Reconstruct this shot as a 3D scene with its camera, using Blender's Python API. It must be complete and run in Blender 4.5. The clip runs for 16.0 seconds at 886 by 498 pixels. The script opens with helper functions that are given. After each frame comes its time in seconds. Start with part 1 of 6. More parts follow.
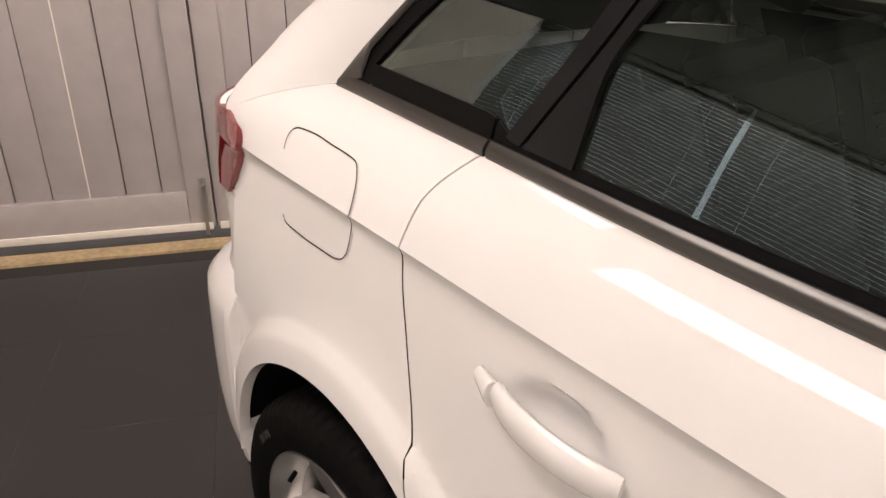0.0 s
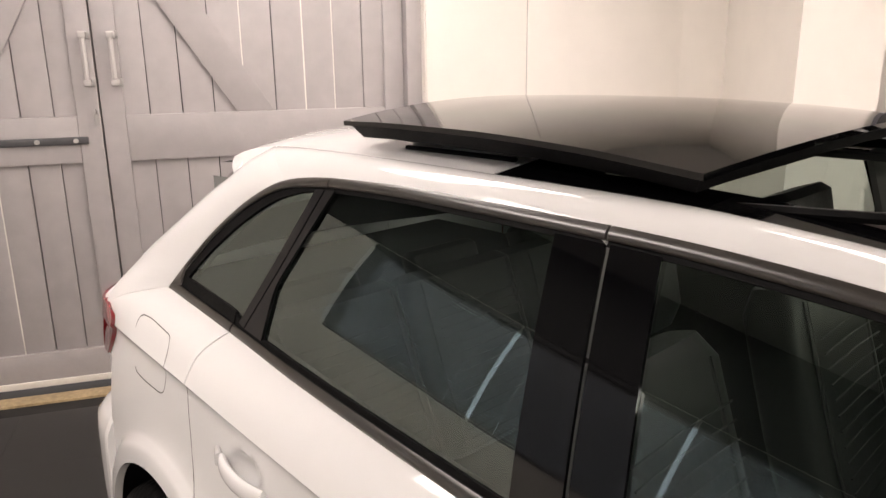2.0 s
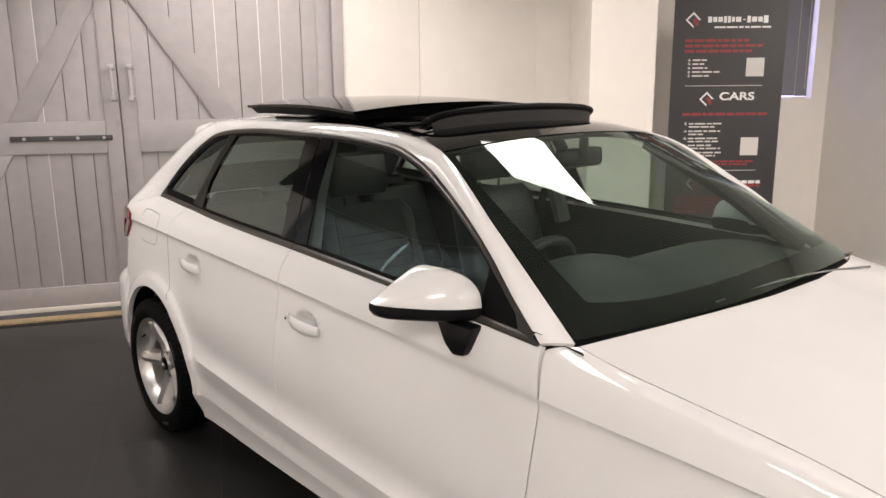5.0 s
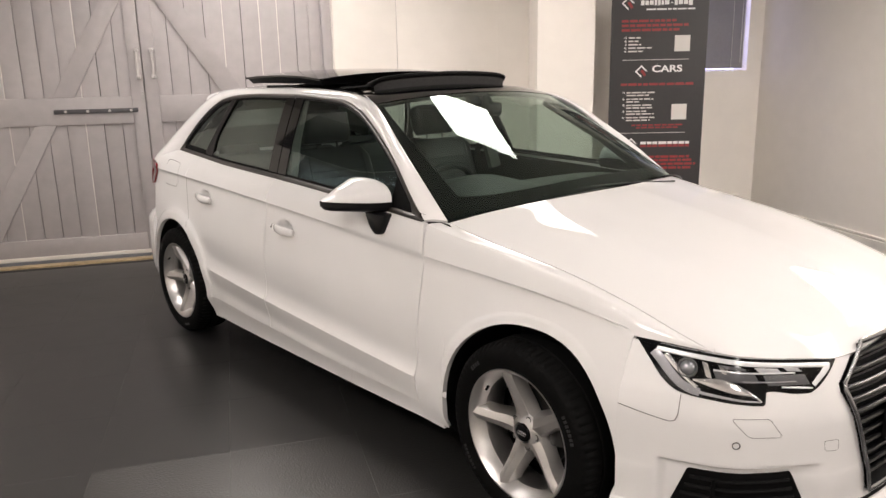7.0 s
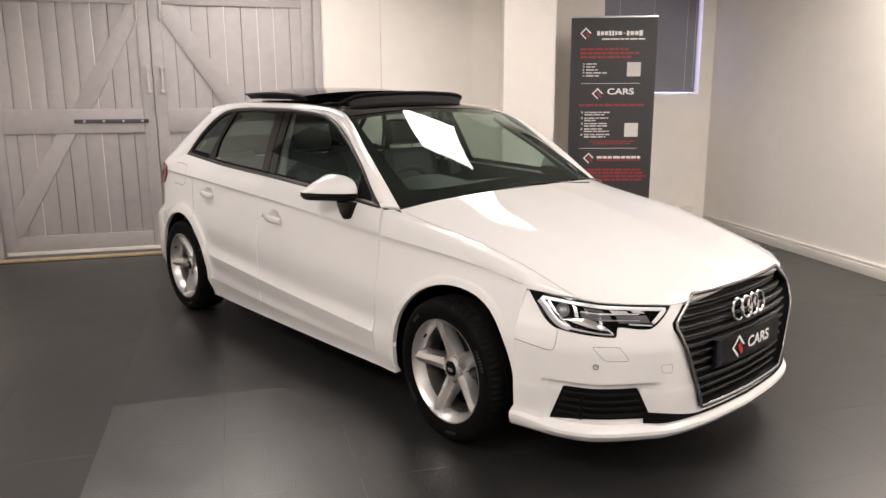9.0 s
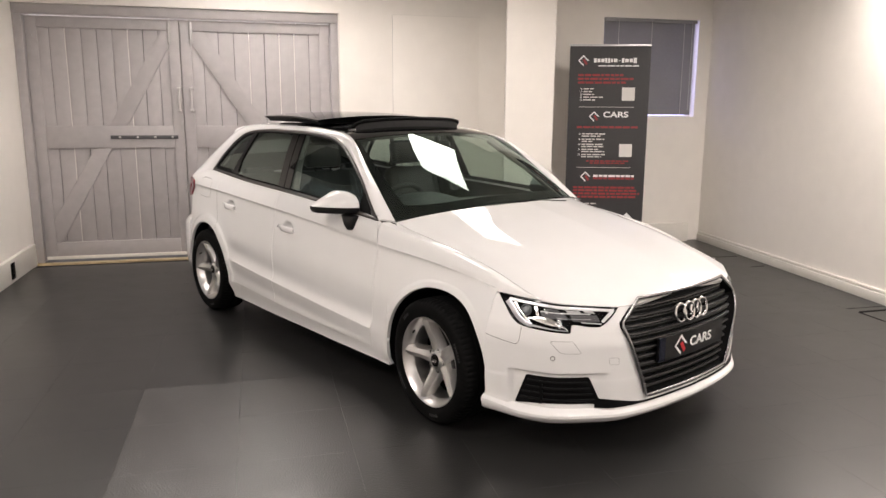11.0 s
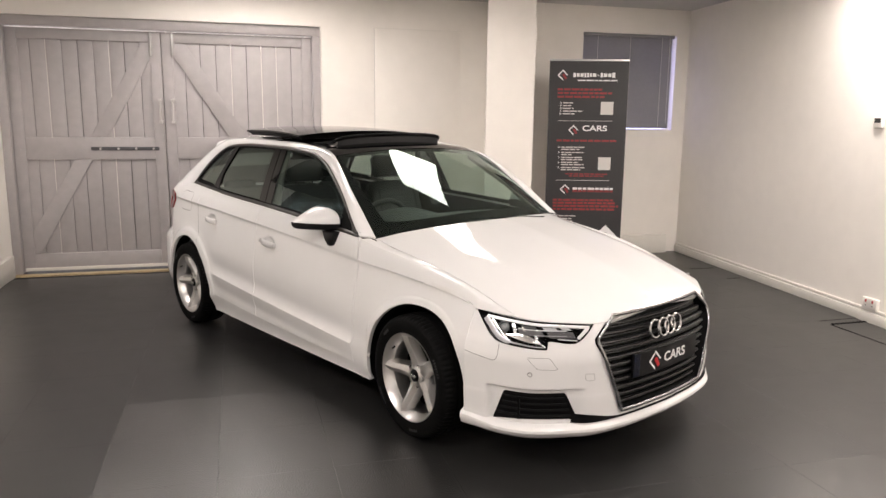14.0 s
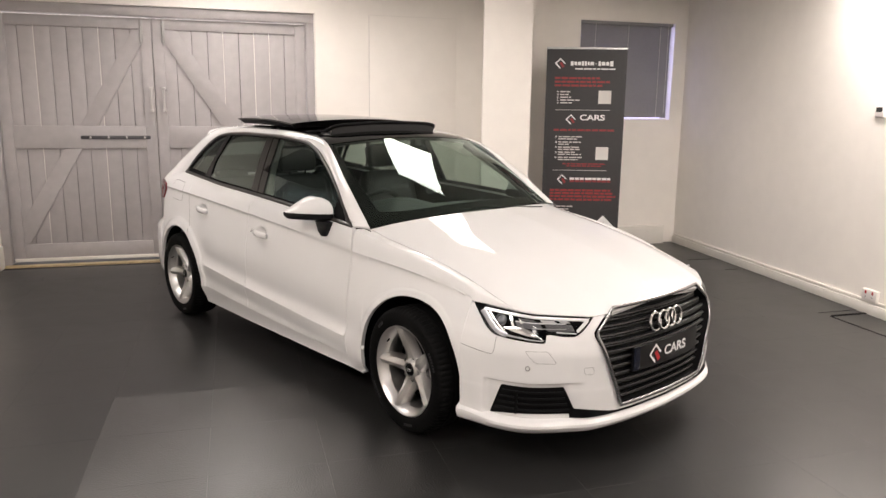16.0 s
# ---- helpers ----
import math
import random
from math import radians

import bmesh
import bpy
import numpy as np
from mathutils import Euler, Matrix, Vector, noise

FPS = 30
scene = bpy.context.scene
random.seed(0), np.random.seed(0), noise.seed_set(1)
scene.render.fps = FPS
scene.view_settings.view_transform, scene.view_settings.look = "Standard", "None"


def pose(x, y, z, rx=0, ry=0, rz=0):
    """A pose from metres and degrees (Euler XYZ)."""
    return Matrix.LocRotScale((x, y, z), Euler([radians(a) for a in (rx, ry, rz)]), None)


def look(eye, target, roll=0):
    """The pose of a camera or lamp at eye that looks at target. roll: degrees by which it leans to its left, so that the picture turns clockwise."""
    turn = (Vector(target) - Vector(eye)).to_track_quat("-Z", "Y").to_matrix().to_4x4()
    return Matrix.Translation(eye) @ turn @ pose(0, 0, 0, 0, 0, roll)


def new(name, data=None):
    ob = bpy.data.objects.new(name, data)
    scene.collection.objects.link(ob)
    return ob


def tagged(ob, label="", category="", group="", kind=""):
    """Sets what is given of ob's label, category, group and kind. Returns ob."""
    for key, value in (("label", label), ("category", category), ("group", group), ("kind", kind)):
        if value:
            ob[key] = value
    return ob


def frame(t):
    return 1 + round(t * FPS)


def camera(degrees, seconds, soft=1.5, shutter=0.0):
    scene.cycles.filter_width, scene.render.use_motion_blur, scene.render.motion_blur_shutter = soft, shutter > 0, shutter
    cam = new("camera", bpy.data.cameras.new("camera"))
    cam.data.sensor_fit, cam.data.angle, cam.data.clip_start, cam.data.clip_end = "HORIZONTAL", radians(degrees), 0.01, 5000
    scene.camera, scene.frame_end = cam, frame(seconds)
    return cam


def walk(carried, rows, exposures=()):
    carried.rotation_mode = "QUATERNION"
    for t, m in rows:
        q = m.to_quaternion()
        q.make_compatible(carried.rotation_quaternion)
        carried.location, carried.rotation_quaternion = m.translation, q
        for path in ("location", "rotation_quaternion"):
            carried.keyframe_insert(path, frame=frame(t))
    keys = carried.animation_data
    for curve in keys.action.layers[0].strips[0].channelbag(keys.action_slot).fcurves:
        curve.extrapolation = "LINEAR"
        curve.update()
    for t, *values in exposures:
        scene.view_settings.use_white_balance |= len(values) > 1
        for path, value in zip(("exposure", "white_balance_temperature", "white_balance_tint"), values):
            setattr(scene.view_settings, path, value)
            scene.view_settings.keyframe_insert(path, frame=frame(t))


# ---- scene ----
cam = camera(62.3, 16.0)
PATH = [
    (0, (-1.251, 1.904, 1.268), (-0.093, 3.296, 0.419), 0.3),
    (0.5, (-1.279, 1.768, 1.331), (-0.092, 3.183, 0.563), -0.2),
    (1, (-1.306, 1.615, 1.431), (-0.082, 3.042, 0.748), -0.4),
    (1.5, (-1.33, 1.42, 1.507), (-0.046, 2.84, 0.928), -0.2),
    (2, (-1.374, 1.123, 1.568), (-0.049, 2.532, 1.06), -0.7),
    (2.5, (-1.467, 0.866, 1.595), (-0.114, 2.27, 1.152), -0.9),
    (3, (-1.641, 0.623, 1.572), (-0.273, 2.025, 1.167), -1.0),
    (3.5, (-1.761, 0.384, 1.567), (-0.389, 1.787, 1.178), -0.8),
    (4, (-1.835, 0.062, 1.527), (-0.47, 1.471, 1.141), -0.6),
    (4.5, (-1.926, -0.214, 1.498), (-0.574, 1.206, 1.101), -0.4),
    (6.8, (-2.392, -1.389, 1.42), (-1.106, 0.075, 0.97), -1.2),
    (7, (-2.44, -1.44, 1.418), (-1.143, 0.013, 0.962), -1.2),
    (7.5, (-2.491, -1.61, 1.426), (-1.178, -0.172, 0.969), -1.1),
    (8, (-2.551, -1.816, 1.406), (-1.232, -0.38, 0.961), -0.9),
    (8.5, (-2.635, -1.957, 1.423), (-1.316, -0.515, 0.996), -0.6),
    (9, (-2.777, -2.122, 1.416), (-1.468, -0.666, 1.008), -0.3),
    (11.5, (-2.979, -2.615, 1.515), (-1.711, -1.115, 1.142), 0.3),
    (12, (-2.96, -2.592, 1.526), (-1.682, -1.1, 1.151), 0.3),
    (12.5, (-2.932, -2.57, 1.528), (-1.642, -1.087, 1.156), 0.4),
    (13, (-2.939, -2.575, 1.531), (-1.639, -1.1, 1.165), 0.4),
    (13.5, (-2.972, -2.608, 1.526), (-1.665, -1.137, 1.168), 0.6),
    (14, (-2.995, -2.633, 1.551), (-1.686, -1.163, 1.196), 0.6),
    (14.5, (-3.0, -2.633, 1.551), (-1.692, -1.164, 1.191), 0.7),
    (15, (-2.987, -2.627, 1.543), (-1.68, -1.158, 1.176), 0.7),
    (15.5, (-2.975, -2.6, 1.542), (-1.664, -1.137, 1.167), 0.7),
    (16, (-2.941, -2.571, 1.537), (-1.626, -1.113, 1.157), 0.7),
]
TONE = [(0, -0.16, 7000, 21), (1.0, -0.18, 7000, 21), (2.0, -0.21, 6700, 18), (4.0, -0.37, 6480, 15), (16.0, -0.38, 6480, 15)]      # the clip's own exposure and white balance
walk(cam, [(t, look(eye, target, roll)) for t, eye, target, roll in PATH], TONE)

# ---- world and light ----
ROOM = pose(0, 0, 0, 0, 0, -26)      # the room's walls stand turned by 26 degrees to the car
CEILING = 2.76
world = bpy.data.worlds.new("world")
scene.world = world
world.use_nodes = True
sky = world.node_tree.nodes.new("ShaderNodeTexSky")
sky.sky_type, sky.sun_disc, sky.sun_elevation = "NISHITA", False, radians(40)
world.node_tree.links.new(sky.outputs[0], world.node_tree.nodes["Background"].inputs[0])
world.node_tree.nodes["Background"].inputs[1].default_value = 0.08

# flat ceiling panels and added fill: x, y in the room, width, depth, watts, degrees turned
# a few show in reflections; the others are unseen fill for walls and car
PANELS_AND_FILL = ((0.20, 1.92, 0.60, 1.20, 15, -8), (-1.4, 3.15, 1.22, 0.62, 23, 0), (-2.65, 1.85, 0.62, 1.22, 24, 0), (0.22, -1.9, 0.62, 1.22, 8, 0), (-2.75, -1.9, 0.62, 1.22, 88, 0),
          (1.92, -0.85, 0.62, 1.22, 12, 0), (2.84, 0.50, 0.62, 1.22, 74, 0), (2.5, -2.6, 0.62, 1.22, 34, 0), (2.0, -4.0, 0.62, 1.22, 60, 0), (-1.4, -5.2, 0.62, 1.22, 62, 0))
for px, py, pw, pd, watts, turn in PANELS_AND_FILL:
    data = bpy.data.lights.new("panel_light", "AREA")
    data.shape, data.size, data.size_y, data.energy, data.color = "RECTANGLE", pw, pd, watts, (1.0, 0.925, 0.84)
    new("panel_light", data).matrix_world = ROOM @ pose(px, py, CEILING - 0.032, 0, 0, turn)


# ---- materials ----
def shader(name, color, rough=0.5, metal=0.0, coat=0.0, spec=0.5):
    m = bpy.data.materials.new(name)
    m.use_nodes = True
    b = m.node_tree.nodes["Principled BSDF"]
    b.inputs["Base Color"].default_value = (*color, 1)
    b.inputs["Roughness"].default_value = rough
    b.inputs["Metallic"].default_value = metal
    b.inputs["Coat Weight"].default_value = coat
    b.inputs["Coat Roughness"].default_value = 0.03
    b.inputs["Specular IOR Level"].default_value = spec
    return m


def node(m, kind, **inputs):
    n = m.node_tree.nodes.new(kind)
    for key, value in inputs.items():
        n.inputs[key.replace("_", " ")].default_value = value
    return n


def link(m, a, out, b, inp):
    m.node_tree.links.new(a.outputs[out], b.inputs[inp])


def varied(m, scale, amount, rough_amount=0.0, bump=0.0, bump_scale=None, coords="Object", detail=4, distance=0.002):
    """Mottles the colour and roughness of a material at two scales and gives it a fine relief."""
    b = m.node_tree.nodes["Principled BSDF"]
    base = tuple(b.inputs["Base Color"].default_value)
    tc = node(m, "ShaderNodeTexCoord")
    big, small = node(m, "ShaderNodeTexNoise", Scale=scale, Detail=detail), node(m, "ShaderNodeTexNoise", Scale=scale * 9, Detail=3)
    add = node(m, "ShaderNodeMath")
    add.operation = "ADD"
    for n in (big, small):
        link(m, tc, coords, n, "Vector")
    link(m, big, "Fac", add, 0)
    link(m, small, "Fac", add, 1)
    ramp = node(m, "ShaderNodeMapRange")
    ramp.inputs["From Min"].default_value, ramp.inputs["From Max"].default_value = 0.7, 1.3
    ramp.inputs["To Min"].default_value, ramp.inputs["To Max"].default_value = 1 - amount, 1 + amount
    link(m, add, 0, ramp, "Value")
    mult = node(m, "ShaderNodeVectorMath")
    mult.operation = "SCALE"
    mult.inputs[0].default_value = base[:3]
    link(m, ramp, "Result", mult, "Scale")
    link(m, mult, "Vector", b, "Base Color")
    if rough_amount:
        r = b.inputs["Roughness"].default_value
        rr = node(m, "ShaderNodeMapRange")
        rr.inputs["From Min"].default_value, rr.inputs["From Max"].default_value = 0.7, 1.3
        rr.inputs["To Min"].default_value, rr.inputs["To Max"].default_value = r - rough_amount, r + rough_amount
        link(m, add, 0, rr, "Value")
        link(m, rr, "Result", b, "Roughness")
    if bump:
        t = node(m, "ShaderNodeTexNoise", Scale=bump_scale or scale * 30, Detail=3)
        link(m, tc, coords, t, "Vector")
        bp = node(m, "ShaderNodeBump", Strength=bump, Distance=distance)
        link(m, t, "Fac", bp, "Height")
        link(m, bp, "Normal", b, "Normal")
    return m


def glass(name, tint, rough=0.0, least=0.075):
    """Thin sheet glass: tinted clear view and a mirror gloss that grows at a slant."""
    m = bpy.data.materials.new(name)
    m.use_nodes = True
    nt = m.node_tree
    nt.nodes.remove(nt.nodes["Principled BSDF"])
    clear, gloss = node(m, "ShaderNodeBsdfTransparent", Color=(*tint, 1)), node(m, "ShaderNodeBsdfGlossy", Color=(0.84, 0.97, 0.92, 1), Roughness=rough)
    f, mx = node(m, "ShaderNodeLayerWeight", Blend=0.5), node(m, "ShaderNodeMixShader")
    power, scale = node(m, "ShaderNodeMath"), node(m, "ShaderNodeMapRange")
    power.operation = "POWER"
    power.inputs[1].default_value = 4.5
    scale.inputs["To Min"].default_value, scale.inputs["To Max"].default_value = least, 1.0
    link(m, f, "Facing", power, 0)
    link(m, power, 0, scale, "Value")
    link(m, scale, "Result", mx, 0)
    link(m, clear, 0, mx, 1)
    link(m, gloss, 0, mx, 2)
    link(m, mx, 0, nt.nodes["Material Output"], "Surface")
    return m


def glow(name, color, strength):
    m = bpy.data.materials.new(name)
    m.use_nodes = True
    b = m.node_tree.nodes["Principled BSDF"]
    b.inputs["Base Color"].default_value = (*color, 1)
    b.inputs["Emission Color"].default_value = (*color, 1)
    b.inputs["Emission Strength"].default_value = strength
    return m


PAINT = varied(shader("white_car_paint", (0.73, 0.725, 0.72), 0.5, 0.0, 1.0, 0.0), 0.8, 0.012)
BLACKGLOSS = shader("gloss_black", (0.002, 0.002, 0.0024), 0.05, 0.0, 0.0, 0.32)
BLACKSATIN = varied(shader("satin_black_plastic", (0.004, 0.004, 0.0045), 0.35, spec=0.25), 20, 0.1, 0.05)
BLACKMATT = varied(shader("black_plastic", (0.003, 0.003, 0.0032), 0.6, spec=0.10), 20, 0.15, 0.05, 0.2, 400)
GRILLE = shader("grille_slat_black", (0.004, 0.004, 0.0045), 0.28, spec=0.4)
TRIM = shader("dark_satin_trim", (0.024, 0.0205, 0.017), 0.30, 0.0, 0.0, 0.8)
CHROME = shader("chrome", (0.60, 0.60, 0.61), 0.13, 1.0)
DARKCHROME = shader("dark_chrome", (0.30, 0.30, 0.31), 0.2, 1.0)
CHROMEDULL = shader("lamp_reflector", (0.75, 0.75, 0.76), 0.18, 1.0)
ALLOY = varied(shader("silver_alloy_paint", (0.54, 0.53, 0.52), 0.36, 1.0, 0.0), 12, 0.03)
RUBBER = varied(shader("tyre_rubber", (0.004, 0.004, 0.004), 0.6, spec=0.05), 14, 0.25, 0.08, 0.25, 260)
TYREPRINT = shader("raised_tyre_lettering", (0.014, 0.014, 0.014), 0.6)
STEEL = varied(shader("brake_steel", (0.035, 0.034, 0.033), 0.4, 0.8), 30, 0.1, 0.08)
STEELDARK = shader("dark_steel", (0.02, 0.02, 0.02), 0.5, 0.5)
GAPDARK = shader("panel_gap_shadow", (0.05, 0.048, 0.045), 0.8)
PLATE = shader("black_plate", (0.004, 0.004, 0.0045), 0.30)
PLATEBLUE = shader("plate_blue", (0.003, 0.005, 0.014), 0.25)
WHITEPRINT = shader("white_print", (0.78, 0.78, 0.77), 0.5)
REDPRINT = shader("red_print", (0.42, 0.02, 0.025), 0.5)
MESHCLOTH = varied(shader("black_mesh_cloth", (0.02, 0.02, 0.02), 0.75), 90, 0.3, 0.0, 0.4, 900)
REDLAMP = shader("red_lamp_plastic", (0.19, 0.006, 0.009), 0.12, 0.0, 1.0)
LENS = shader("projector_glass", (0.25, 0.26, 0.28), 0.04, 0.6, 1.0)
LAMPBAND = shader("light_guide", (0.85, 0.86, 0.88), 0.22, 0.3, 0.6)
LAMPGREY = shader("lamp_bezel_grey", (0.09, 0.09, 0.095), 0.45, 0.3)
LAMPSIDE = shader("pale_side_lens", (0.32, 0.32, 0.345), 0.25, 0.3, 0.5)
LAMPSILVER = shader("lamp_bezel_silver", (0.40, 0.40, 0.41), 0.45, 0.3)
GLASS = glass("window_glass", (0.62, 0.71, 0.66))
GLASSREAR = glass("tinted_window_glass", (0.37, 0.43, 0.40), 0.0, 0.095)
CLEAR = glass("clear_lamp_cover", (0.96, 0.96, 0.96), 0.10, 0.006)
LEATHER = varied(shader("black_leather", (0.0065, 0.0074, 0.0071), 0.45, spec=0.4), 12, 0.10, 0.06)
CLOTH = varied(shader("dark_headliner", (0.013, 0.013, 0.0125), 0.85), 30, 0.12)
DASH = varied(shader("dark_dashboard", (0.040, 0.046, 0.043), 0.55), 25, 0.06, 0.05)
LINING = varied(shader("grey_pillar_lining", (0.20, 0.207, 0.197), 0.7), 30, 0.06)
THREAD = shader("dark_stitching", (0.02, 0.02, 0.02), 0.7)
PIPING = shader("dark_piping", (0.012, 0.012, 0.013), 0.4)


# ---- the room ----
def box(bm, x0, x1, y0, y1, z0, z1):
    vs = [bm.verts.new((x, y, z)) for x in (x0, x1) for y in (y0, y1) for z in (z0, z1)]
    fs = [bm.faces.new([vs[i] for i in f]) for f in ((0, 1, 3, 2), (4, 6, 7, 5), (0, 4, 5, 1), (2, 3, 7, 6), (0, 2, 6, 4), (1, 5, 7, 3))]
    return fs


WALL = varied(shader("cream_wall_paint", (0.89, 0.85, 0.795), 0.55), 0.7, 0.025, 0.05)
# ceiling colour set below the walls' to dim its reflection in the glass
CEIL = varied(shader("dimmed_ceiling_paint", (0.60, 0.59, 0.57), 0.7), 0.7, 0.02)
SKIRT = varied(shader("white_gloss_paint", (0.80, 0.77, 0.71), 0.35), 2.0, 0.03)
GATEPAINT = varied(shader("grey_gate_paint", (0.405, 0.381, 0.380), 0.42), 1.3, 0.07, 0.08, 0.25, 55)
GATEDARK = shader("dark_joint", (0.022, 0.021, 0.020), 0.8)
GALV = varied(shader("galvanised_steel", (0.42, 0.41, 0.40), 0.38, 0.8), 25, 0.1, 0.08)
DARKBAR = varied(shader("dark_grey_steel", (0.10, 0.10, 0.105), 0.45, 0.6), 25, 0.1, 0.08)
HANDLE = shader("pale_handle_paint", (0.52, 0.50, 0.49), 0.35, 0.2)
THRESH = varied(shader("worn_timber", (0.46, 0.35, 0.20), 0.7), 5, 0.25, 0.05, 0.3, 120)
PRINT = varied(shader("banner_vinyl", (0.028, 0.027, 0.028), 0.45), 3, 0.08)
PAPER = shader("pale_label", (0.62, 0.60, 0.57), 0.6)
PRINTRED = shader("banner_red", (0.26, 0.028, 0.03), 0.55)
ALU = shader("brushed_aluminium", (0.60, 0.60, 0.60), 0.35, 0.9)
BLINDS = varied(shader("grey_blind", (0.27, 0.265, 0.275), 0.5), 4, 0.05)
DARKBLIND = varied(shader("charcoal_blind", (0.11, 0.115, 0.112), 0.4), 4, 0.05)
# DARKSTRIP colours an added strip that darkens what the side glass mirrors
DARKSTRIP = varied(shader("dark_strip_paint", (0.065, 0.068, 0.067), 0.6), 1.5, 0.08)
SOCKET = shader("white_socket_plastic", (0.78, 0.74, 0.70), 0.35)
DAYLIGHT = glow("bluish_daylight", (0.66, 0.66, 1.0), 3.5)
SKYLIGHT = glow("pale_blue_daylight", (0.82, 0.91, 1.0), 2.4)
OUTSIDE = glow("pale_daylight", (1.0, 0.95, 0.90), 2.2)
LIT = glow("lit_diffuser", (1.0, 0.95, 0.88), 7.0)
TILE = shader("rubber_tile", (0.016, 0.0157, 0.0152), 0.30, 0.0, 0.0, 0.65)
TILEROUGH = shader("embossed_rubber_tile", (0.016, 0.0157, 0.0152), 0.30, 0.0, 0.0, 0.7)


def floor_wear(m, smooth, dull, strength, relief, cells, worn_least=0.25):
    """Scuffs, dull and polished patches and a leathery grain on the rubber tiles."""
    b = m.node_tree.nodes["Principled BSDF"]
    geo, info = node(m, "ShaderNodeNewGeometry"), node(m, "ShaderNodeObjectInfo")
    big, mid, grain = node(m, "ShaderNodeTexNoise", Scale=0.9, Detail=5), node(m, "ShaderNodeTexNoise", Scale=7.0, Detail=6), node(m, "ShaderNodeTexNoise", Scale=cells, Detail=1)
    for n in (big, mid, grain):
        link(m, geo, "Position", n, "Vector")
    rough = node(m, "ShaderNodeMapRange")
    rough.inputs["From Min"].default_value, rough.inputs["From Max"].default_value = 0.15, 0.90
    rough.inputs["To Min"].default_value, rough.inputs["To Max"].default_value = smooth, dull
    mixed = node(m, "ShaderNodeMath")
    mixed.operation = "MULTIPLY_ADD"
    mixed.inputs[1].default_value = 0.35
    link(m, mid, "Fac", mixed, 0)
    half = node(m, "ShaderNodeMath")
    half.operation = "MULTIPLY"
    half.inputs[1].default_value = 0.65
    link(m, big, "Fac", half, 0)
    link(m, half, 0, mixed, 2)
    link(m, mixed, 0, rough, "Value")
    link(m, rough, "Result", b, "Roughness")
    shade = node(m, "ShaderNodeMapRange")
    shade.inputs["To Min"].default_value, shade.inputs["To Max"].default_value = 0.88, 1.15
    both = node(m, "ShaderNodeMath")
    both.operation = "MULTIPLY_ADD"
    both.inputs[1].default_value = 0.35
    link(m, info, "Random", both, 0)
    link(m, mixed, 0, both, 2)
    link(m, both, 0, shade, "Value")
    tone = node(m, "ShaderNodeVectorMath")
    tone.operation = "SCALE"
    tone.inputs[0].default_value = tuple(b.inputs["Base Color"].default_value)[:3]
    link(m, shade, "Result", tone, "Scale")
    link(m, tone, "Vector", b, "Base Color")
    bump = node(m, "ShaderNodeBump", Strength=strength, Distance=relief)
    worn = node(m, "ShaderNodeMapRange")
    worn.inputs["From Min"].default_value, worn.inputs["From Max"].default_value = 0.40, 0.62
    worn.inputs["To Min"].default_value, worn.inputs["To Max"].default_value = strength * worn_least, strength
    link(m, mid, "Fac", worn, "Value")
    link(m, worn, "Result", bump, "Strength")
    link(m, grain, "Fac", bump, "Height")
    wave = node(m, "ShaderNodeBump", Strength=0.02, Distance=0.004)
    link(m, mid, "Fac", wave, "Height")
    link(m, wave, "Normal", bump, "Normal")
    link(m, bump, "Normal", b, "Normal")


floor_wear(TILE, 0.27, 0.40, 0.12, 0.0005, 300.0)
floor_wear(TILEROUGH, 0.27, 0.37, 0.75, 0.0026, 120.0, 0.6)
for key, value in (("Coat Weight", 0.6), ("Coat Roughness", 0.24)):
    TILEROUGH.node_tree.nodes["Principled BSDF"].inputs[key].default_value = value
link(TILEROUGH, TILEROUGH.node_tree.nodes["Bump"], "Normal", TILEROUGH.node_tree.nodes["Principled BSDF"], "Coat Normal")




# ---- shape helpers ----
def pchip(*keys):
    """A smooth curve through (x, y) keys that never overshoots."""
    xs, ys = (np.array(v, float) for v in zip(*keys))
    h, d = np.diff(xs), np.diff(ys) / np.diff(xs)
    m = np.r_[d[0], np.zeros(len(xs) - 2), d[-1]]
    for i in range(1, len(xs) - 1):
        if d[i - 1] * d[i] > 0:
            a, b = 2 * h[i] + h[i - 1], h[i] + 2 * h[i - 1]
            m[i] = (a + b) / (a / d[i - 1] + b / d[i])

    def at(x):
        x = min(max(float(x), xs[0]), xs[-1])
        i = min(int(np.searchsorted(xs, x, "right")) - 1, len(xs) - 2)
        t = (x - xs[i]) / h[i]
        return float((1 + 2 * t) * (1 - t) ** 2 * ys[i] + t * (1 - t) ** 2 * h[i] * m[i] + t * t * (3 - 2 * t) * ys[i + 1] + t * t * (t - 1) * h[i] * m[i + 1])
    return at


def path3(*points):
    """A smooth curve through points in space, by 0 to 1 along its length."""
    p = [Vector(q) for q in points]
    s = np.cumsum([0] + [(b - a).length for a, b in zip(p, p[1:])])
    s = s / s[-1]
    fx, fy, fz = (pchip(*[(u, q[k]) for u, q in zip(s, p)]) for k in range(3))
    return lambda u: Vector((fx(u), fy(u), fz(u)))


def mix(a, b, t):
    return a + (b - a) * t


def step(a, b, x):
    t = min(max((x - a) / (b - a), 0), 1)
    return t * t * (3 - 2 * t)


def coons(front, back, left, right, nu, nv):
    """Rows of a patch between four curves: front and back run with u, left and right with v."""
    rows = []
    for j in range(nv + 1):
        v = j / nv
        row = []
        for i in range(nu + 1):
            u = i / nu
            a = mix(front(u), back(u), v) + mix(left(v), right(v), u)
            row.append(a - mix(mix(front(0), front(1), u), mix(back(0), back(1), u), v))
        rows.append(row)
    return rows


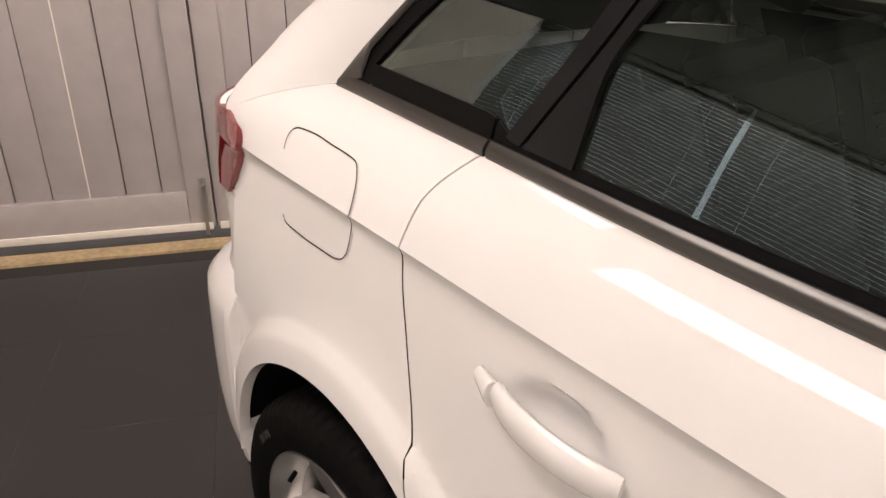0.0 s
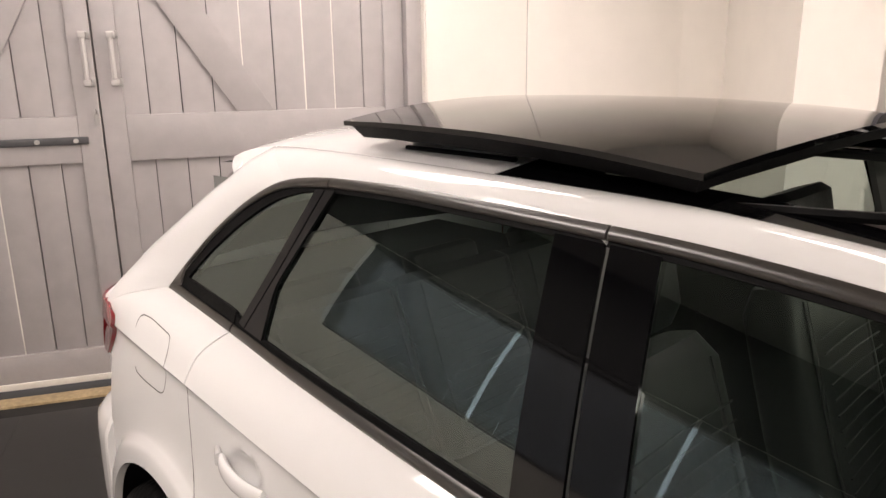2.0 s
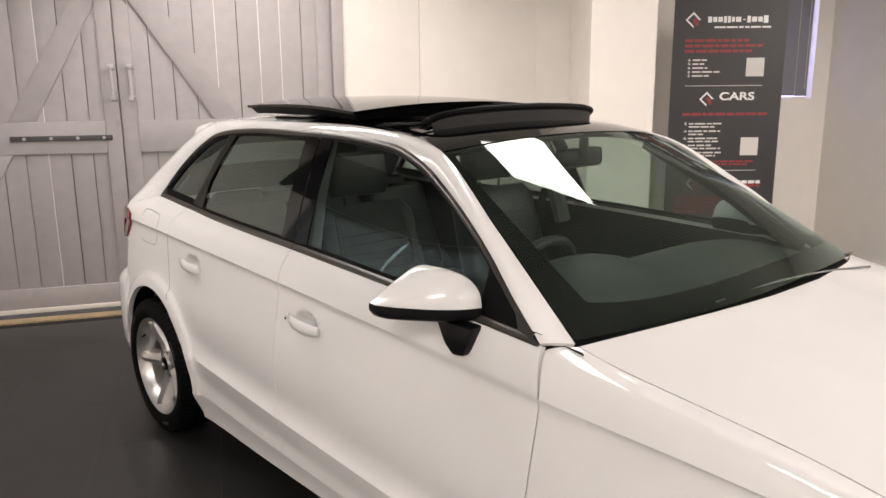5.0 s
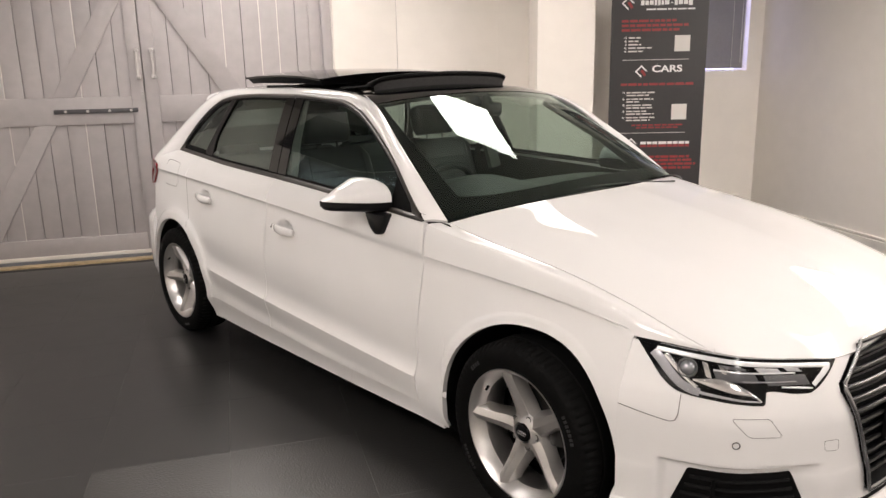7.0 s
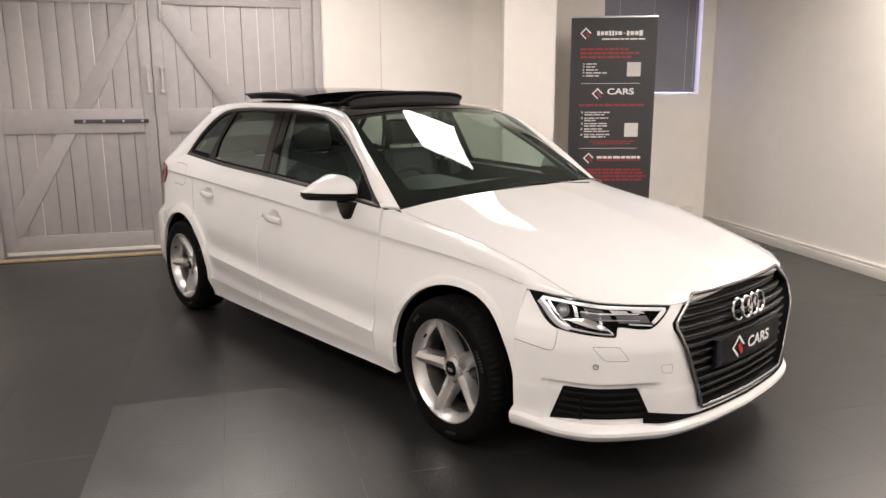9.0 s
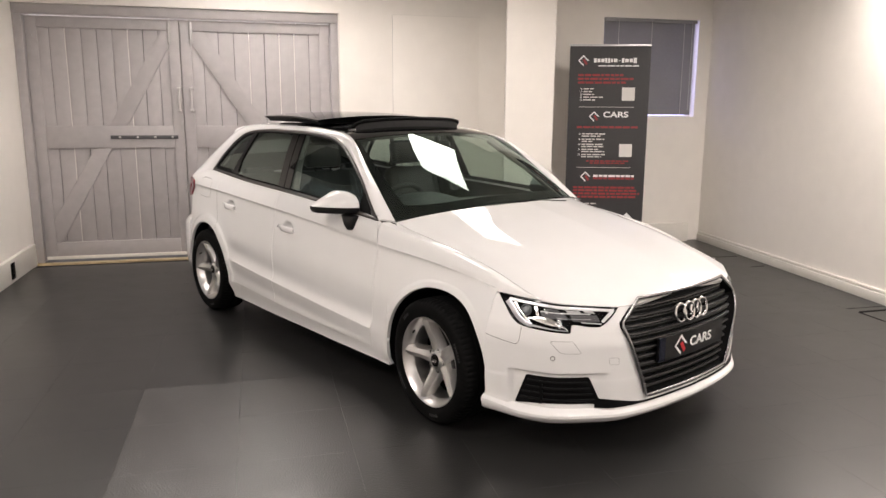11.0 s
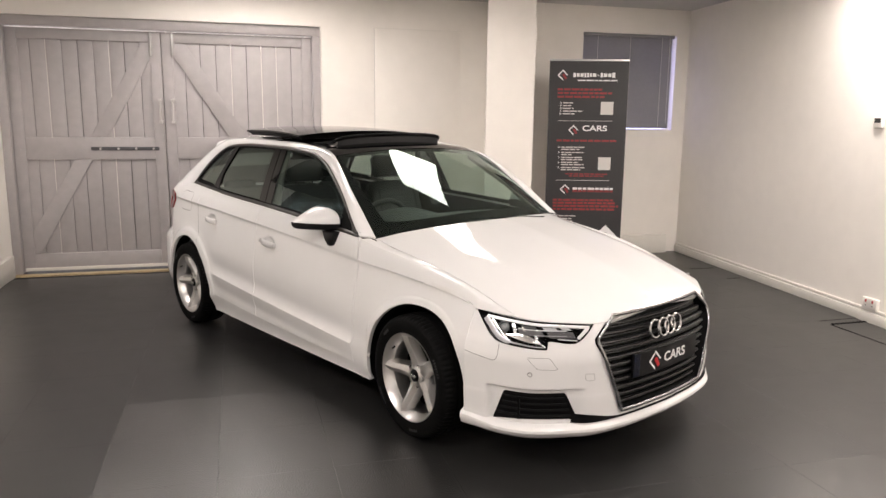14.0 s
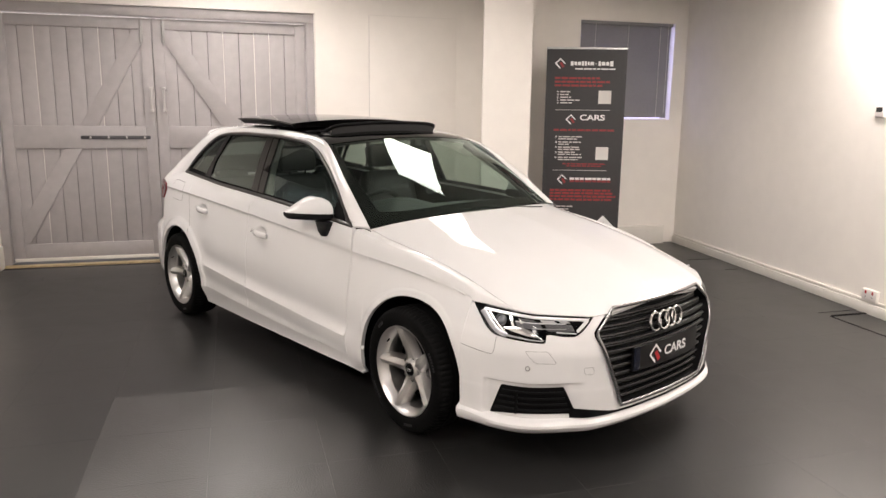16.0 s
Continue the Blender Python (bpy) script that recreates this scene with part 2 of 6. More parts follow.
def skin(rows, depth=0.012, flip=1, heart=None, weld=True):
    """A sheet through rows of points, with its edges turned in by depth. flip -1 mirrors it to the other side of the car."""
    p = np.array([[tuple(q) for q in r] for r in rows], float)
    p[..., 0] *= flip
    du, dv = np.gradient(p, axis=1), np.gradient(p, axis=0)
    n = np.cross(du, dv)
    n /= np.maximum(np.linalg.norm(n, axis=-1, keepdims=True), 1e-9)
    mid = np.array(heart if heart else (0, min(max(p[..., 1].mean(), 0.2), 2.7), 0.6))
    out = 1 if ((p - mid) * n).sum() > 0 else -1
    n *= out
    h, w = p.shape[:2]
    bm = bmesh.new()
    vs = [[bm.verts.new(p[j, i]) for i in range(w)] for j in range(h)]
    quads = [(vs[j][i], vs[j][i + 1], vs[j + 1][i + 1], vs[j + 1][i]) for j in range(h - 1) for i in range(w - 1)]
    if depth:
        ring = [(0, i) for i in range(w)] + [(j, w - 1) for j in range(1, h)] + [(h - 1, i) for i in range(w - 2, -1, -1)] + [(j, 0) for j in range(h - 2, 0, -1)]
        low = [bm.verts.new(p[k] - n[k] * depth) for k in ring]
        for k in range(len(ring)):
            a, b = ring[k], ring[(k + 1) % len(ring)]
            quads.append((vs[a[0]][a[1]], low[k], low[(k + 1) % len(ring)], vs[b[0]][b[1]]))
    for q in quads:
        f = bm.faces.new(q if out > 0 else q[::-1])
        f.smooth = True
    if weld:
        bmesh.ops.remove_doubles(bm, verts=bm.verts, dist=1e-5)
    return bm


def finish(bm, name, mat, sharp=35):
    me = bpy.data.meshes.new(name)
    bm.to_mesh(me)
    bm.free()
    me.materials.append(mat)
    me.set_sharp_from_angle(angle=radians(sharp))
    return me


def part(name, bm, mat, parent=None, label="", sharp=35):
    """One mesh object under a thing or a part."""
    ob = new(name, bm if isinstance(bm, bpy.types.Mesh) else finish(bm, name, mat, sharp))
    ob.parent = parent
    return tagged(ob, label)


def tube(points, radius, sides=8, closed=False, flat=1.0, up=(0, 0, 1)):
    """A round bar along points; flat squeezes it along its own up."""
    bm = bmesh.new()
    pts = [Vector(q) for q in points]
    rings = []
    for i, q in enumerate(pts):
        a = pts[i - 1] if (i or closed) else q
        b = pts[(i + 1) % len(pts)] if (i + 1 < len(pts) or closed) else q
        d = (b - a).normalized()
        s = d.cross(Vector(up))
        s = s.normalized() if s.length > 1e-4 else Vector((1, 0, 0))
        t = s.cross(d)
        r = radius(i / max(len(pts) - 1, 1)) if callable(radius) else radius
        rings.append([bm.verts.new(q + (s * math.cos(k) + t * math.sin(k) * flat) * r) for k in (2 * math.pi * n / sides for n in range(sides))])
    n = len(rings)
    for i in range(n if closed else n - 1):
        a, b = rings[i], rings[(i + 1) % n]
        for k in range(sides):
            bm.faces.new((a[k], a[(k + 1) % sides], b[(k + 1) % sides], b[k])).smooth = True
    if not closed:
        bm.faces.new(rings[0]), bm.faces.new(rings[-1])
    bmesh.ops.recalc_face_normals(bm, faces=bm.faces)
    return bm


def ribbon(points, normals, width, lift=0.0008, thick=0.0):
    """A flat band along points that lies on a surface with those normals."""
    bm = bmesh.new()
    pts, ns = [Vector(q) for q in points], [Vector(q).normalized() for q in normals]
    rows = []
    for i, (q, n) in enumerate(zip(pts, ns)):
        d = pts[min(i + 1, len(pts) - 1)] - pts[max(i - 1, 0)]
        s = d.cross(n).normalized() * width / 2
        rows.append((bm.verts.new(q + n * lift - s), bm.verts.new(q + n * lift + s)))
    for (a, b), (c, d) in zip(rows, rows[1:]):
        bm.faces.new((a, b, d, c))
    return bm


def revolve(profile, steps, axis="X", caps=False):
    """Turns a profile of (along, radius) about the x axis."""
    bm = bmesh.new()
    rings = [[bm.verts.new((x, r * math.cos(a), r * math.sin(a))) for x, r in profile] for a in (2 * math.pi * k / steps for k in range(steps))]
    for k in range(steps):
        a, b = rings[k], rings[(k + 1) % steps]
        for i in range(len(profile) - 1):
            bm.faces.new((a[i], a[i + 1], b[i + 1], b[i])).smooth = True
    bmesh.ops.remove_doubles(bm, verts=bm.verts, dist=1e-6)
    bmesh.ops.recalc_face_normals(bm, faces=bm.faces)
    return bm


def block(x0, x1, y0, y1, z0, z1, bevel=0.0, segments=2, m=None):
    bm = bmesh.new()
    box(bm, x0, x1, y0, y1, z0, z1)
    if bevel:
        bmesh.ops.bevel(bm, geom=bm.edges[:], offset=bevel, segments=segments, profile=0.5, affect="EDGES")
        for f in bm.faces:
            f.smooth = True
    if m is not None:
        bmesh.ops.transform(bm, matrix=m, verts=bm.verts)
    return bm


def prism(points, depth, m, bevel=0.0):
    """A plate with an outline of (x, y) points, depth thick along z, laid out by m."""
    bm = bmesh.new()
    a = [bm.verts.new((x, y, 0)) for x, y in points]
    b = [bm.verts.new((x, y, depth)) for x, y in points]
    bm.faces.new(a[::-1]), bm.faces.new(b)
    for i in range(len(a)):
        j = (i + 1) % len(a)
        bm.faces.new((a[i], a[j], b[j], b[i]))
    bmesh.ops.recalc_face_normals(bm, faces=bm.faces)
    if bevel:
        bmesh.ops.bevel(bm, geom=[e for e in bm.edges if abs(e.verts[0].co.z - depth) < 1e-6 and abs(e.verts[1].co.z - depth) < 1e-6], offset=bevel, segments=2, profile=0.5, affect="EDGES")
    bmesh.ops.transform(bm, matrix=m, verts=bm.verts)
    return bm




def room_part(name, bm, mat, parent=None, label="", category="", kind="", group="", sharp=35):
    """A mesh in the room's own coordinates: top-level, or a part of a thing that stands at the room's origin."""
    bmesh.ops.recalc_face_normals(bm, faces=bm.faces)
    ob = part(name, bm, mat, parent, label, sharp)
    if parent is None:
        ob.matrix_world = ROOM
    return tagged(ob, "", category, group, kind)


def slab(name, mat, *dims, bevel=0.0, parent=None, **tags):
    return room_part(name, block(*dims, bevel), mat, parent, **tags)
# ---- the car: front axle at y 0, nose towards -y, half-widths in x ----
HUB, WHEELBASE = 0.3045, 2.637
ARCHES = ((0, 0.357), (WHEELBASE, 0.364))
crease_z = pchip((-0.45, 0.69), (-0.36, 0.712), (-0.13, 0.757), (0.1, 0.782), (0.486, 0.806), (1.0, 0.842), (1.6, 0.877), (2.53, 0.915), (3.1, 0.93))
crease_x = pchip((-0.36, 0.752), (0, 0.795), (0.486, 0.816), (1.0, 0.823), (1.6, 0.824), (2.2, 0.816), (2.53, 0.806), (2.8, 0.797), (3.0, 0.785), (3.1, 0.77))
belt_z = pchip((0.4, 0.918), (1.0, 0.955), (1.58, 0.981), (2.2, 0.999), (2.485, 1.014), (2.83, 1.037))
belt_x = pchip((0.4, 0.80), (1.0, 0.782), (1.58, 0.762), (2.2, 0.727), (2.485, 0.706), (2.83, 0.69))
top_x = pchip((0.4, 0.66), (1.0, 0.60), (1.64, 0.588), (2.3, 0.575), (2.83, 0.55))
dlo_z = pchip((0.495, 0.925), (0.577, 0.988), (0.66, 1.056), (0.74, 1.115), (0.86, 1.187), (0.95, 1.234), (1.08, 1.292), (1.25, 1.334), (1.64, 1.354), (2.0, 1.355), (2.25, 1.347), (2.36, 1.337), (2.44, 1.322), (2.54, 1.279), (2.65, 1.201), (2.735, 1.121), (2.782, 1.074), (2.802, 1.050), (2.812, 1.0365))
low_z = pchip((0.4, 0.345), (1.18, 0.389), (2.11, 0.443), (2.4, 0.46))
nose_in = pchip((0.14, 0.03), (0.2, 0.0), (0.26, 0.006), (0.352, 0.0), (0.368, 0.0012), (0.44, 0.0003), (0.5, 0.0), (0.57, 0.012), (0.62, 0.03), (0.68, 0.055), (0.72, 0.075), (0.8, 0.12))
NOSE = path3((0, -0.872, 0), (0.2, -0.862, 0), (0.338, -0.845, 0), (0.478, -0.808, 0), (0.563, -0.758, 0), (0.664, -0.688, 0), (0.713, -0.641, 0), (0.768, -0.541, 0), (0.805, -0.441, 0), (0.832, -0.352, 0))


def nose(s, z):
    """The front of the body: s from 0 at the middle to 1 at the wheel arch."""
    p, d = NOSE(s), NOSE(min(s + 0.01, 1)) - NOSE(max(s - 0.01, 0))
    n = Vector((d.y, -d.x, 0)).normalized()
    hollow = 0.017 * step(0.47, 0.56, s) * (1 - step(0.872, 0.900, s)) * (1 - step(0.386, 0.397, z)) if z < 0.4 else 0
    p = p + n * (nose_in(z) + hollow) * (-1 if n.y < 0 or n.x > 0 else 1)
    return Vector((p.x, p.y, z))


GRIPS = ((1.424, 0.776), (2.262, 0.828))      # hollows behind the door handles


def roll(t):
    """How the shoulder turns over from the crease up to the windows."""
    return 0.55 * t + 0.45 * t ** 4


def flank(y, z, grips=True):
    """Half-width of the body's side below the window line."""
    zc, xc, zb = crease_z(y), crease_x(y), belt_z(y)
    if z >= zc:
        t = min((z - zc) / max(zb - zc, 0.02), 1.2)
        return xc + (belt_x(y) - xc) * roll(t) + 0.002 * math.sin(math.pi * min(t, 1))
    d = zc - z
    bulge = 0.026 * step(0.0, 0.30, d) - 0.010 * (1 - math.exp(-d / 0.010)) * math.exp(-d / 0.060)
    x = xc + bulge
    door = step(0.38, 0.55, y) * (1 - step(2.15, 2.35, y))
    e = z - low_z(y)
    x += door * (0.015 * math.exp(-max(e, 0) / 0.026) - 0.26 * min(max(-e, 0), 0.09) - 0.006 * math.exp(-((e - 0.06) / 0.05) ** 2))
    x -= 0.022 * step(0.0, 0.10, max(0.27 - z, 0))
    for yw, ra in ARCHES:
        r = math.hypot(y - yw, z - HUB)
        if z > 0.16:
            x += step(0.16, 0.25, z) * (0.010 if yw < 1 else 0.016) * math.exp(-((r - ra) / 0.06) ** 2) + (0.006 * (1 - step(0.028, 0.034, r - ra)) if yw < 1 else 0.011 * (1 - step(0.050, 0.058, r - ra))) * step(0.16, 0.25, z)
    for yh, zh in GRIPS if grips else ():
        r2 = ((y - yh) / 0.060) ** 2 + ((z - zh) / 0.034) ** 2
        if r2 < 1:
            x -= 0.024 * (1 - r2) ** 0.8
    if y < 0.05:
        front = nose(1, z).x
        x = front + (x - front) * step(-0.352, 0.05, y)
    return x


def cabin(y, z):
    """Half-width of the window band."""
    zb = belt_z(y)
    f = (z - zb) / (1.352 - zb)
    return belt_x(y) + (top_x(y) - belt_x(y)) * f + 0.016 * f * (1 - f) * 4 * 0.6


def side_rows(yf, yr, levels, counts, nu, shape):
    """Rows of a side panel between two seams yf(z), yr(z) and a stack of levels z(y)."""
    vs = [(k, j / n) for k, n in enumerate(counts) for j in range(n)] + [(len(counts) - 1, 1.0)]
    rows = []
    for k, f in vs:
        row = []
        for i in range(nu + 1):
            u = 0.5 - 0.5 * math.cos(math.pi * i / nu) if nu > 12 else i / nu
            y, z = mix(yf(0.6), yr(0.6), u), 0.6
            for _ in range(6):
                z = mix(levels[k](y), levels[k + 1](y), f)
                y = mix(yf(z), yr(z), u)
            row.append((shape(y, z), y, z))
        rows.append(row)
    return rows


def arch_z(y, low):
    for yw, ra in ARCHES:
        if abs(y - yw) < ra:
            return max(low, HUB + math.sqrt(ra ** 2 - (y - yw) ** 2))
    return low


car = tagged(new("car"), "white five-door hatchback car with its glass sunroof open", "car")
SIDES = (("right", -1), ("left", 1))

# seams between panels
seam_wing = pchip((0.17, 0.50), (0.25, 0.513), (0.6, 0.497), (0.81, 0.488), (0.93, 0.496))
seam_mid = pchip((0.17, 1.60), (0.6, 1.60), (0.9, 1.588), (1.0, 1.58))
seam_back = pchip((0.17, 2.262), (0.30, 2.25), (0.42, 2.275), (0.52, 2.345), (0.61, 2.435), (0.70, 2.462), (0.80, 2.495), (0.895, 2.518), (0.96, 2.514), (1.03, 2.478))
door_low = pchip((0.4, 0.245), (1.06, 0.252), (1.53, 0.267), (2.3, 0.295))
GAP = 0.0016


def pillar_foot(k):
    """The line where the rear pillar stands on the shoulder, from the window's tip to the tail."""
    return mix(Vector((0.692, 2.812, 1.036)), Vector((0.776, 3.03, 0.966)), k) + Vector((0.75, 0.2, 0.63)) * 4 * k * (1 - k) * 0.012


def shoulder_x(y, z):
    """Half-width of the rear quarter above and below its crease."""
    zc = crease_z(y)
    if z < zc:
        return flank(min(y, 3.0), z)
    k = min(max((y - 2.812) / 0.218, 0), 1)
    high = pillar_foot(k) if k > 0 else Vector((belt_x(min(y, 2.812)), y, belt_z(min(y, 2.812))))
    v = min((z - zc) / max(high.z - zc, 0.01), 1)
    return mix(crease_x(y), high.x, mix(roll(v), v, 0.6 * k)) + 0.002 * math.sin(math.pi * v)


def shifted(f, d):
    return lambda v: f(v) + d


for word, sx in SIDES:
    # front wing below its crease
    ra = ARCHES[0][1]
    ys = [-0.352 + (0.3515 + ra) * 0.5 * (1 - math.cos(math.pi * i / 44)) for i in range(45)] + [ra + 0.0001, 0.38, 0.42, 0.46, 1]
    rows = []
    n = 26
    for j in range(n + 1):
        row = []
        for y in ys:
            z, zz = 0.5, 0
            for _ in range(6):
                yy = min(y, seam_wing(z) - GAP)
                lo = arch_z(yy, 0.19)
                z = mix(lo, crease_z(yy), (j / n) ** 0.8)
            row.append((flank(yy, z), yy, z))
        rows.append(row)
    part("front_wing", skin(rows, 0.02, sx), PAINT, car)
    # doors
    d = part("front_door", skin(side_rows(shifted(seam_wing, GAP), shifted(seam_mid, -GAP), (door_low, low_z, crease_z, belt_z), (8, 44, 10), 84, flank), 0.02, sx), PAINT, car)
    e = part("rear_door", skin(side_rows(shifted(seam_mid, GAP), shifted(seam_back, -GAP), (door_low, low_z, crease_z, belt_z), (8, 44, 10), 84, flank), 0.02, sx), PAINT, car)
    # sill under the doors
    rows = [[(flank(y, z) - 0.009, y, z) for y in np.linspace(0.40, 2.275, 40)] for z in np.linspace(0.168, 0.247, 8)]
    for row in rows:
        for k, (x, y, z) in enumerate(row):
            row[k] = (x, y, z + 0.045 * (z - 0.168) / 0.079 * (y - 0.36) / 1.9)
    part("sill", skin(rows, 0.03, sx), PAINT, car)
    # rear quarter below its crease, round the arch
    ra = ARCHES[1][1]
    base = [2.0, 2.15, 2.2725, 2.2733] + [WHEELBASE - ra * math.cos(math.pi * i / 44) for i in range(1, 44)] + [3.0005]
    rows = []
    for j in range(n + 1):
        row = []
        for y in sorted(base):
            z = 0.6
            for _ in range(6):
                yy = max(y, seam_back(z) + GAP)
                lo = arch_z(yy, 0.19 if yy < WHEELBASE else 0.3)
                z = mix(lo, crease_z(yy), (j / n) ** 0.8)
            row.append((flank(yy, z), yy, z))
        rows.append(row)
    q = part("rear_wing", skin(rows, 0.02, sx), PAINT, car)
    # rear quarter above its crease
    rows = []
    for v in np.linspace(0, 1, 9):
        row = []
        for u in np.linspace(0, 1, 26):
            y, z = 2.7, 0.95
            for _ in range(6):
                y = mix(seam_back(z) + GAP, 3.03, u)
                k = min(max((y - 2.812) / (3.03 - 2.812), 0), 1)
                high = pillar_foot(k) if k > 0 else Vector((belt_x(min(y, 2.812)), y, belt_z(min(y, 2.812))))
                z = mix(crease_z(y), high.z, v)
            row.append((mix(crease_x(y), high.x, mix(roll(v), v, 0.6 * k)) + 0.002 * math.sin(math.pi * v), y, z))
        rows.append(row)
    part("shoulder", skin(rows, 0.012, sx), PAINT, q)


# bonnet, wing tops
def lamp_top(s):
    return mix(0.702, 0.672, step(0.0, 0.45, s)) + 0.036 * min(max((s - 0.43) / 0.55, 0), 1)


SHUT = 0.775
bonnet_front = lambda u: nose(SHUT * u, lamp_top(SHUT * u))
bonnet_back = path3((0, 0.205, 0.990), (0.25, 0.225, 0.987), (0.44, 0.275, 0.975), (0.60, 0.355, 0.950), (0.715, 0.452, 0.914))
bonnet_mid = path3((0, -0.815, 0.700), (0, -0.76, 0.735), (0, -0.66, 0.775), (0, -0.45, 0.845), (0, -0.1, 0.930), (0, 0.205, 0.990))
p0 = bonnet_front(1)
bonnet_side = path3(tuple(p0), (0.702, -0.45, 0.727), (0.701, -0.265, 0.781), (0.70, -0.056, 0.826), (0.703, 0.182, 0.862), (0.708, 0.36, 0.890), (0.715, 0.452, 0.914))
rows = coons(bonnet_front, bonnet_back, bonnet_mid, bonnet_side, 28, 40)
for j, row in enumerate(rows):
    for i, q in enumerate(row):
        u, v = i / 28, j / 40
        q.z += 0.013 * math.exp(-((u - 0.62) / 0.20) ** 2) * math.sin(math.pi * min(v * 1.0, 1)) ** 0.8
full = [[Vector((-q.x, q.y, q.z)) for q in reversed(row[1:])] + row for row in rows]
bonnet = part("bonnet", skin(full, 0.02), PAINT, car)
for word, sx in SIDES:
    outer = path3(*[tuple(nose(s, lamp_top(s))) for s in (SHUT, 0.85, 0.93, 0.985)], *[(crease_x(y), y, crease_z(y)) for y in (-0.33, -0.2, 0, 0.2, 0.35, 0.484)])
    inner = path3(*[tuple(bonnet_side(t) + Vector((0.004, 0, 0))) for t in np.linspace(0, 1, 9)])
    back = path3((0.719, 0.452, 0.914), (0.755, 0.478, 0.916), (0.786, 0.4925, 0.913), (0.802, 0.491, 0.880), (crease_x(0.484), 0.4865, crease_z(0.484)))
    front = lambda u: outer(0)
    rows = coons(front, back, inner, outer, 14, 40)
    for j, row in enumerate(rows):
        for i, q in enumerate(row):
            u, v = i / 14, j / 40
            q.z += 0.014 * math.sin(math.pi * u) ** 1.0 * math.sin(math.pi * min(v * 1.2, 1) / 2) * (1 - v * v)
            q.x += 0.012 * math.sin(math.pi * u) * v * (1 - v) * 2
    part("wing_top", skin(rows, 0.012, sx), PAINT, car)

# front bumper, sunk behind the grille opening
HEX = ((0.20, 0.293), (0.272, 0.322), (0.588, 0.455), (0.598, 0.458), (0.608, 0.452), (0.684, 0.358), (0.72, 0.313))
hex_half = lambda z: float(np.interp(z, [a for a, _ in HEX], [b for _, b in HEX]))
svals = np.linspace(-1, 1, 361)
rows = []
for z in np.linspace(0.225, 0.70, 96):
    row = []
    for s in svals:
        a = abs(s)
        zz = min(z, lamp_top(a) - 0.003)
        zz = max(zz, 0.225)
        p = nose(a, zz)
        if 0.267 < zz < 0.692 and p.x < hex_half(zz) + 0.007:
            p.y += 0.06
        row.append((p.x if s > 0 else -p.x, p.y, p.z))
    rows.append(row)
bumper = part("front_bumper", skin(rows, 0.02), PAINT, car)
# splitter lip below it
rows = []
for z, o in ((0.238, -0.045), (0.232, -0.012), (0.222, 0.016), (0.212, 0.025), (0.200, 0.026), (0.182, 0.014), (0.168, -0.004), (0.162, -0.05)):
    row = []
    for s in svals:
        a = abs(s)
        p = nose(a, 0.45)
        d = NOSE(min(a + 0.01, 1)) - NOSE(max(a - 0.01, 0))
        nn = Vector((-d.y, d.x, 0)).normalized()
        nn = -nn if nn.y > 0 or nn.x < 0 else nn
        k = p + nn * (o - 0.012 * step(0.75, 1.0, a)) + Vector((0, 0.012, 0))
        row.append((k.x if s > 0 else -k.x, k.y, z + 0.03 * step(0.8, 1.0, a) * (0.2 if z < 0.2 else 0.6)))
    rows.append(row)
part("front_splitter", skin(rows, 0.0), PAINT, bumper)


def on_nose(s, z, lift=0.0):
    p = nose(abs(s), z)
    a, b, c = nose(min(abs(s) + 0.008, 1), z), nose(max(abs(s) - 0.008, 0), z), nose(abs(s), z + 0.01)
    n = (a - b).cross(c - p).normalized()
    n = -n if n.y > 0 else n
    q = p + n * lift
    f = -1 if s < 0 else 1
    return Vector((q.x * f, q.y, q.z)), Vector((n.x * f, n.y, n.z))


def nose_patch(outline, lift, nx, nz, depth):
    """A sheet on the nose within s limits and z limits: outline(u) gives (s, low, high)."""
    return skin([[on_nose(s, mix(a, b, v), lift)[0] for s, a, b in (outline(i / nx) for i in range(nx + 1))] for v in np.linspace(0, 1, nz + 1)], depth, heart=(0, 0.3, 0.45))


# grille: dark backing, chrome ring, slats
def s_of_x(x):
    lo, hi = 0.0, 1.0
    for _ in range(30):
        m = (lo + hi) / 2
        lo, hi = (m, hi) if NOSE(m).x < x else (lo, m)
    return lo


grille_rows = []
for z in np.linspace(0.274, 0.686, 24):
    w = hex_half(z)
    grille_rows.append([on_nose(math.copysign(s_of_x(abs(x)), x), z, -0.034)[0] for x in np.linspace(-w, w, 41)])
grille = part("grille", skin(grille_rows, 0.012, heart=(0, 0.3, 0.45)), BLACKMATT, car, "black slatted grille with a chrome surround")


def hexline(extra, lift, n=26):
    z0, z1 = 0.272 - extra, 0.688 + extra * 0.6
    right = [(hex_half(z) + extra, z) for z in np.linspace(z0, z1, n)]
    line = right + [(x, z1) for x in np.linspace(right[-1][0], -right[-1][0], 24)[1:-1]] + [(-x, z) for x, z in reversed(right)] + [(x, z0) for x in np.linspace(-right[0][0], right[0][0], 24)[1:-1]]
    return [on_nose(math.copysign(s_of_x(abs(x)), x), z, lift)[0] for x, z in line]


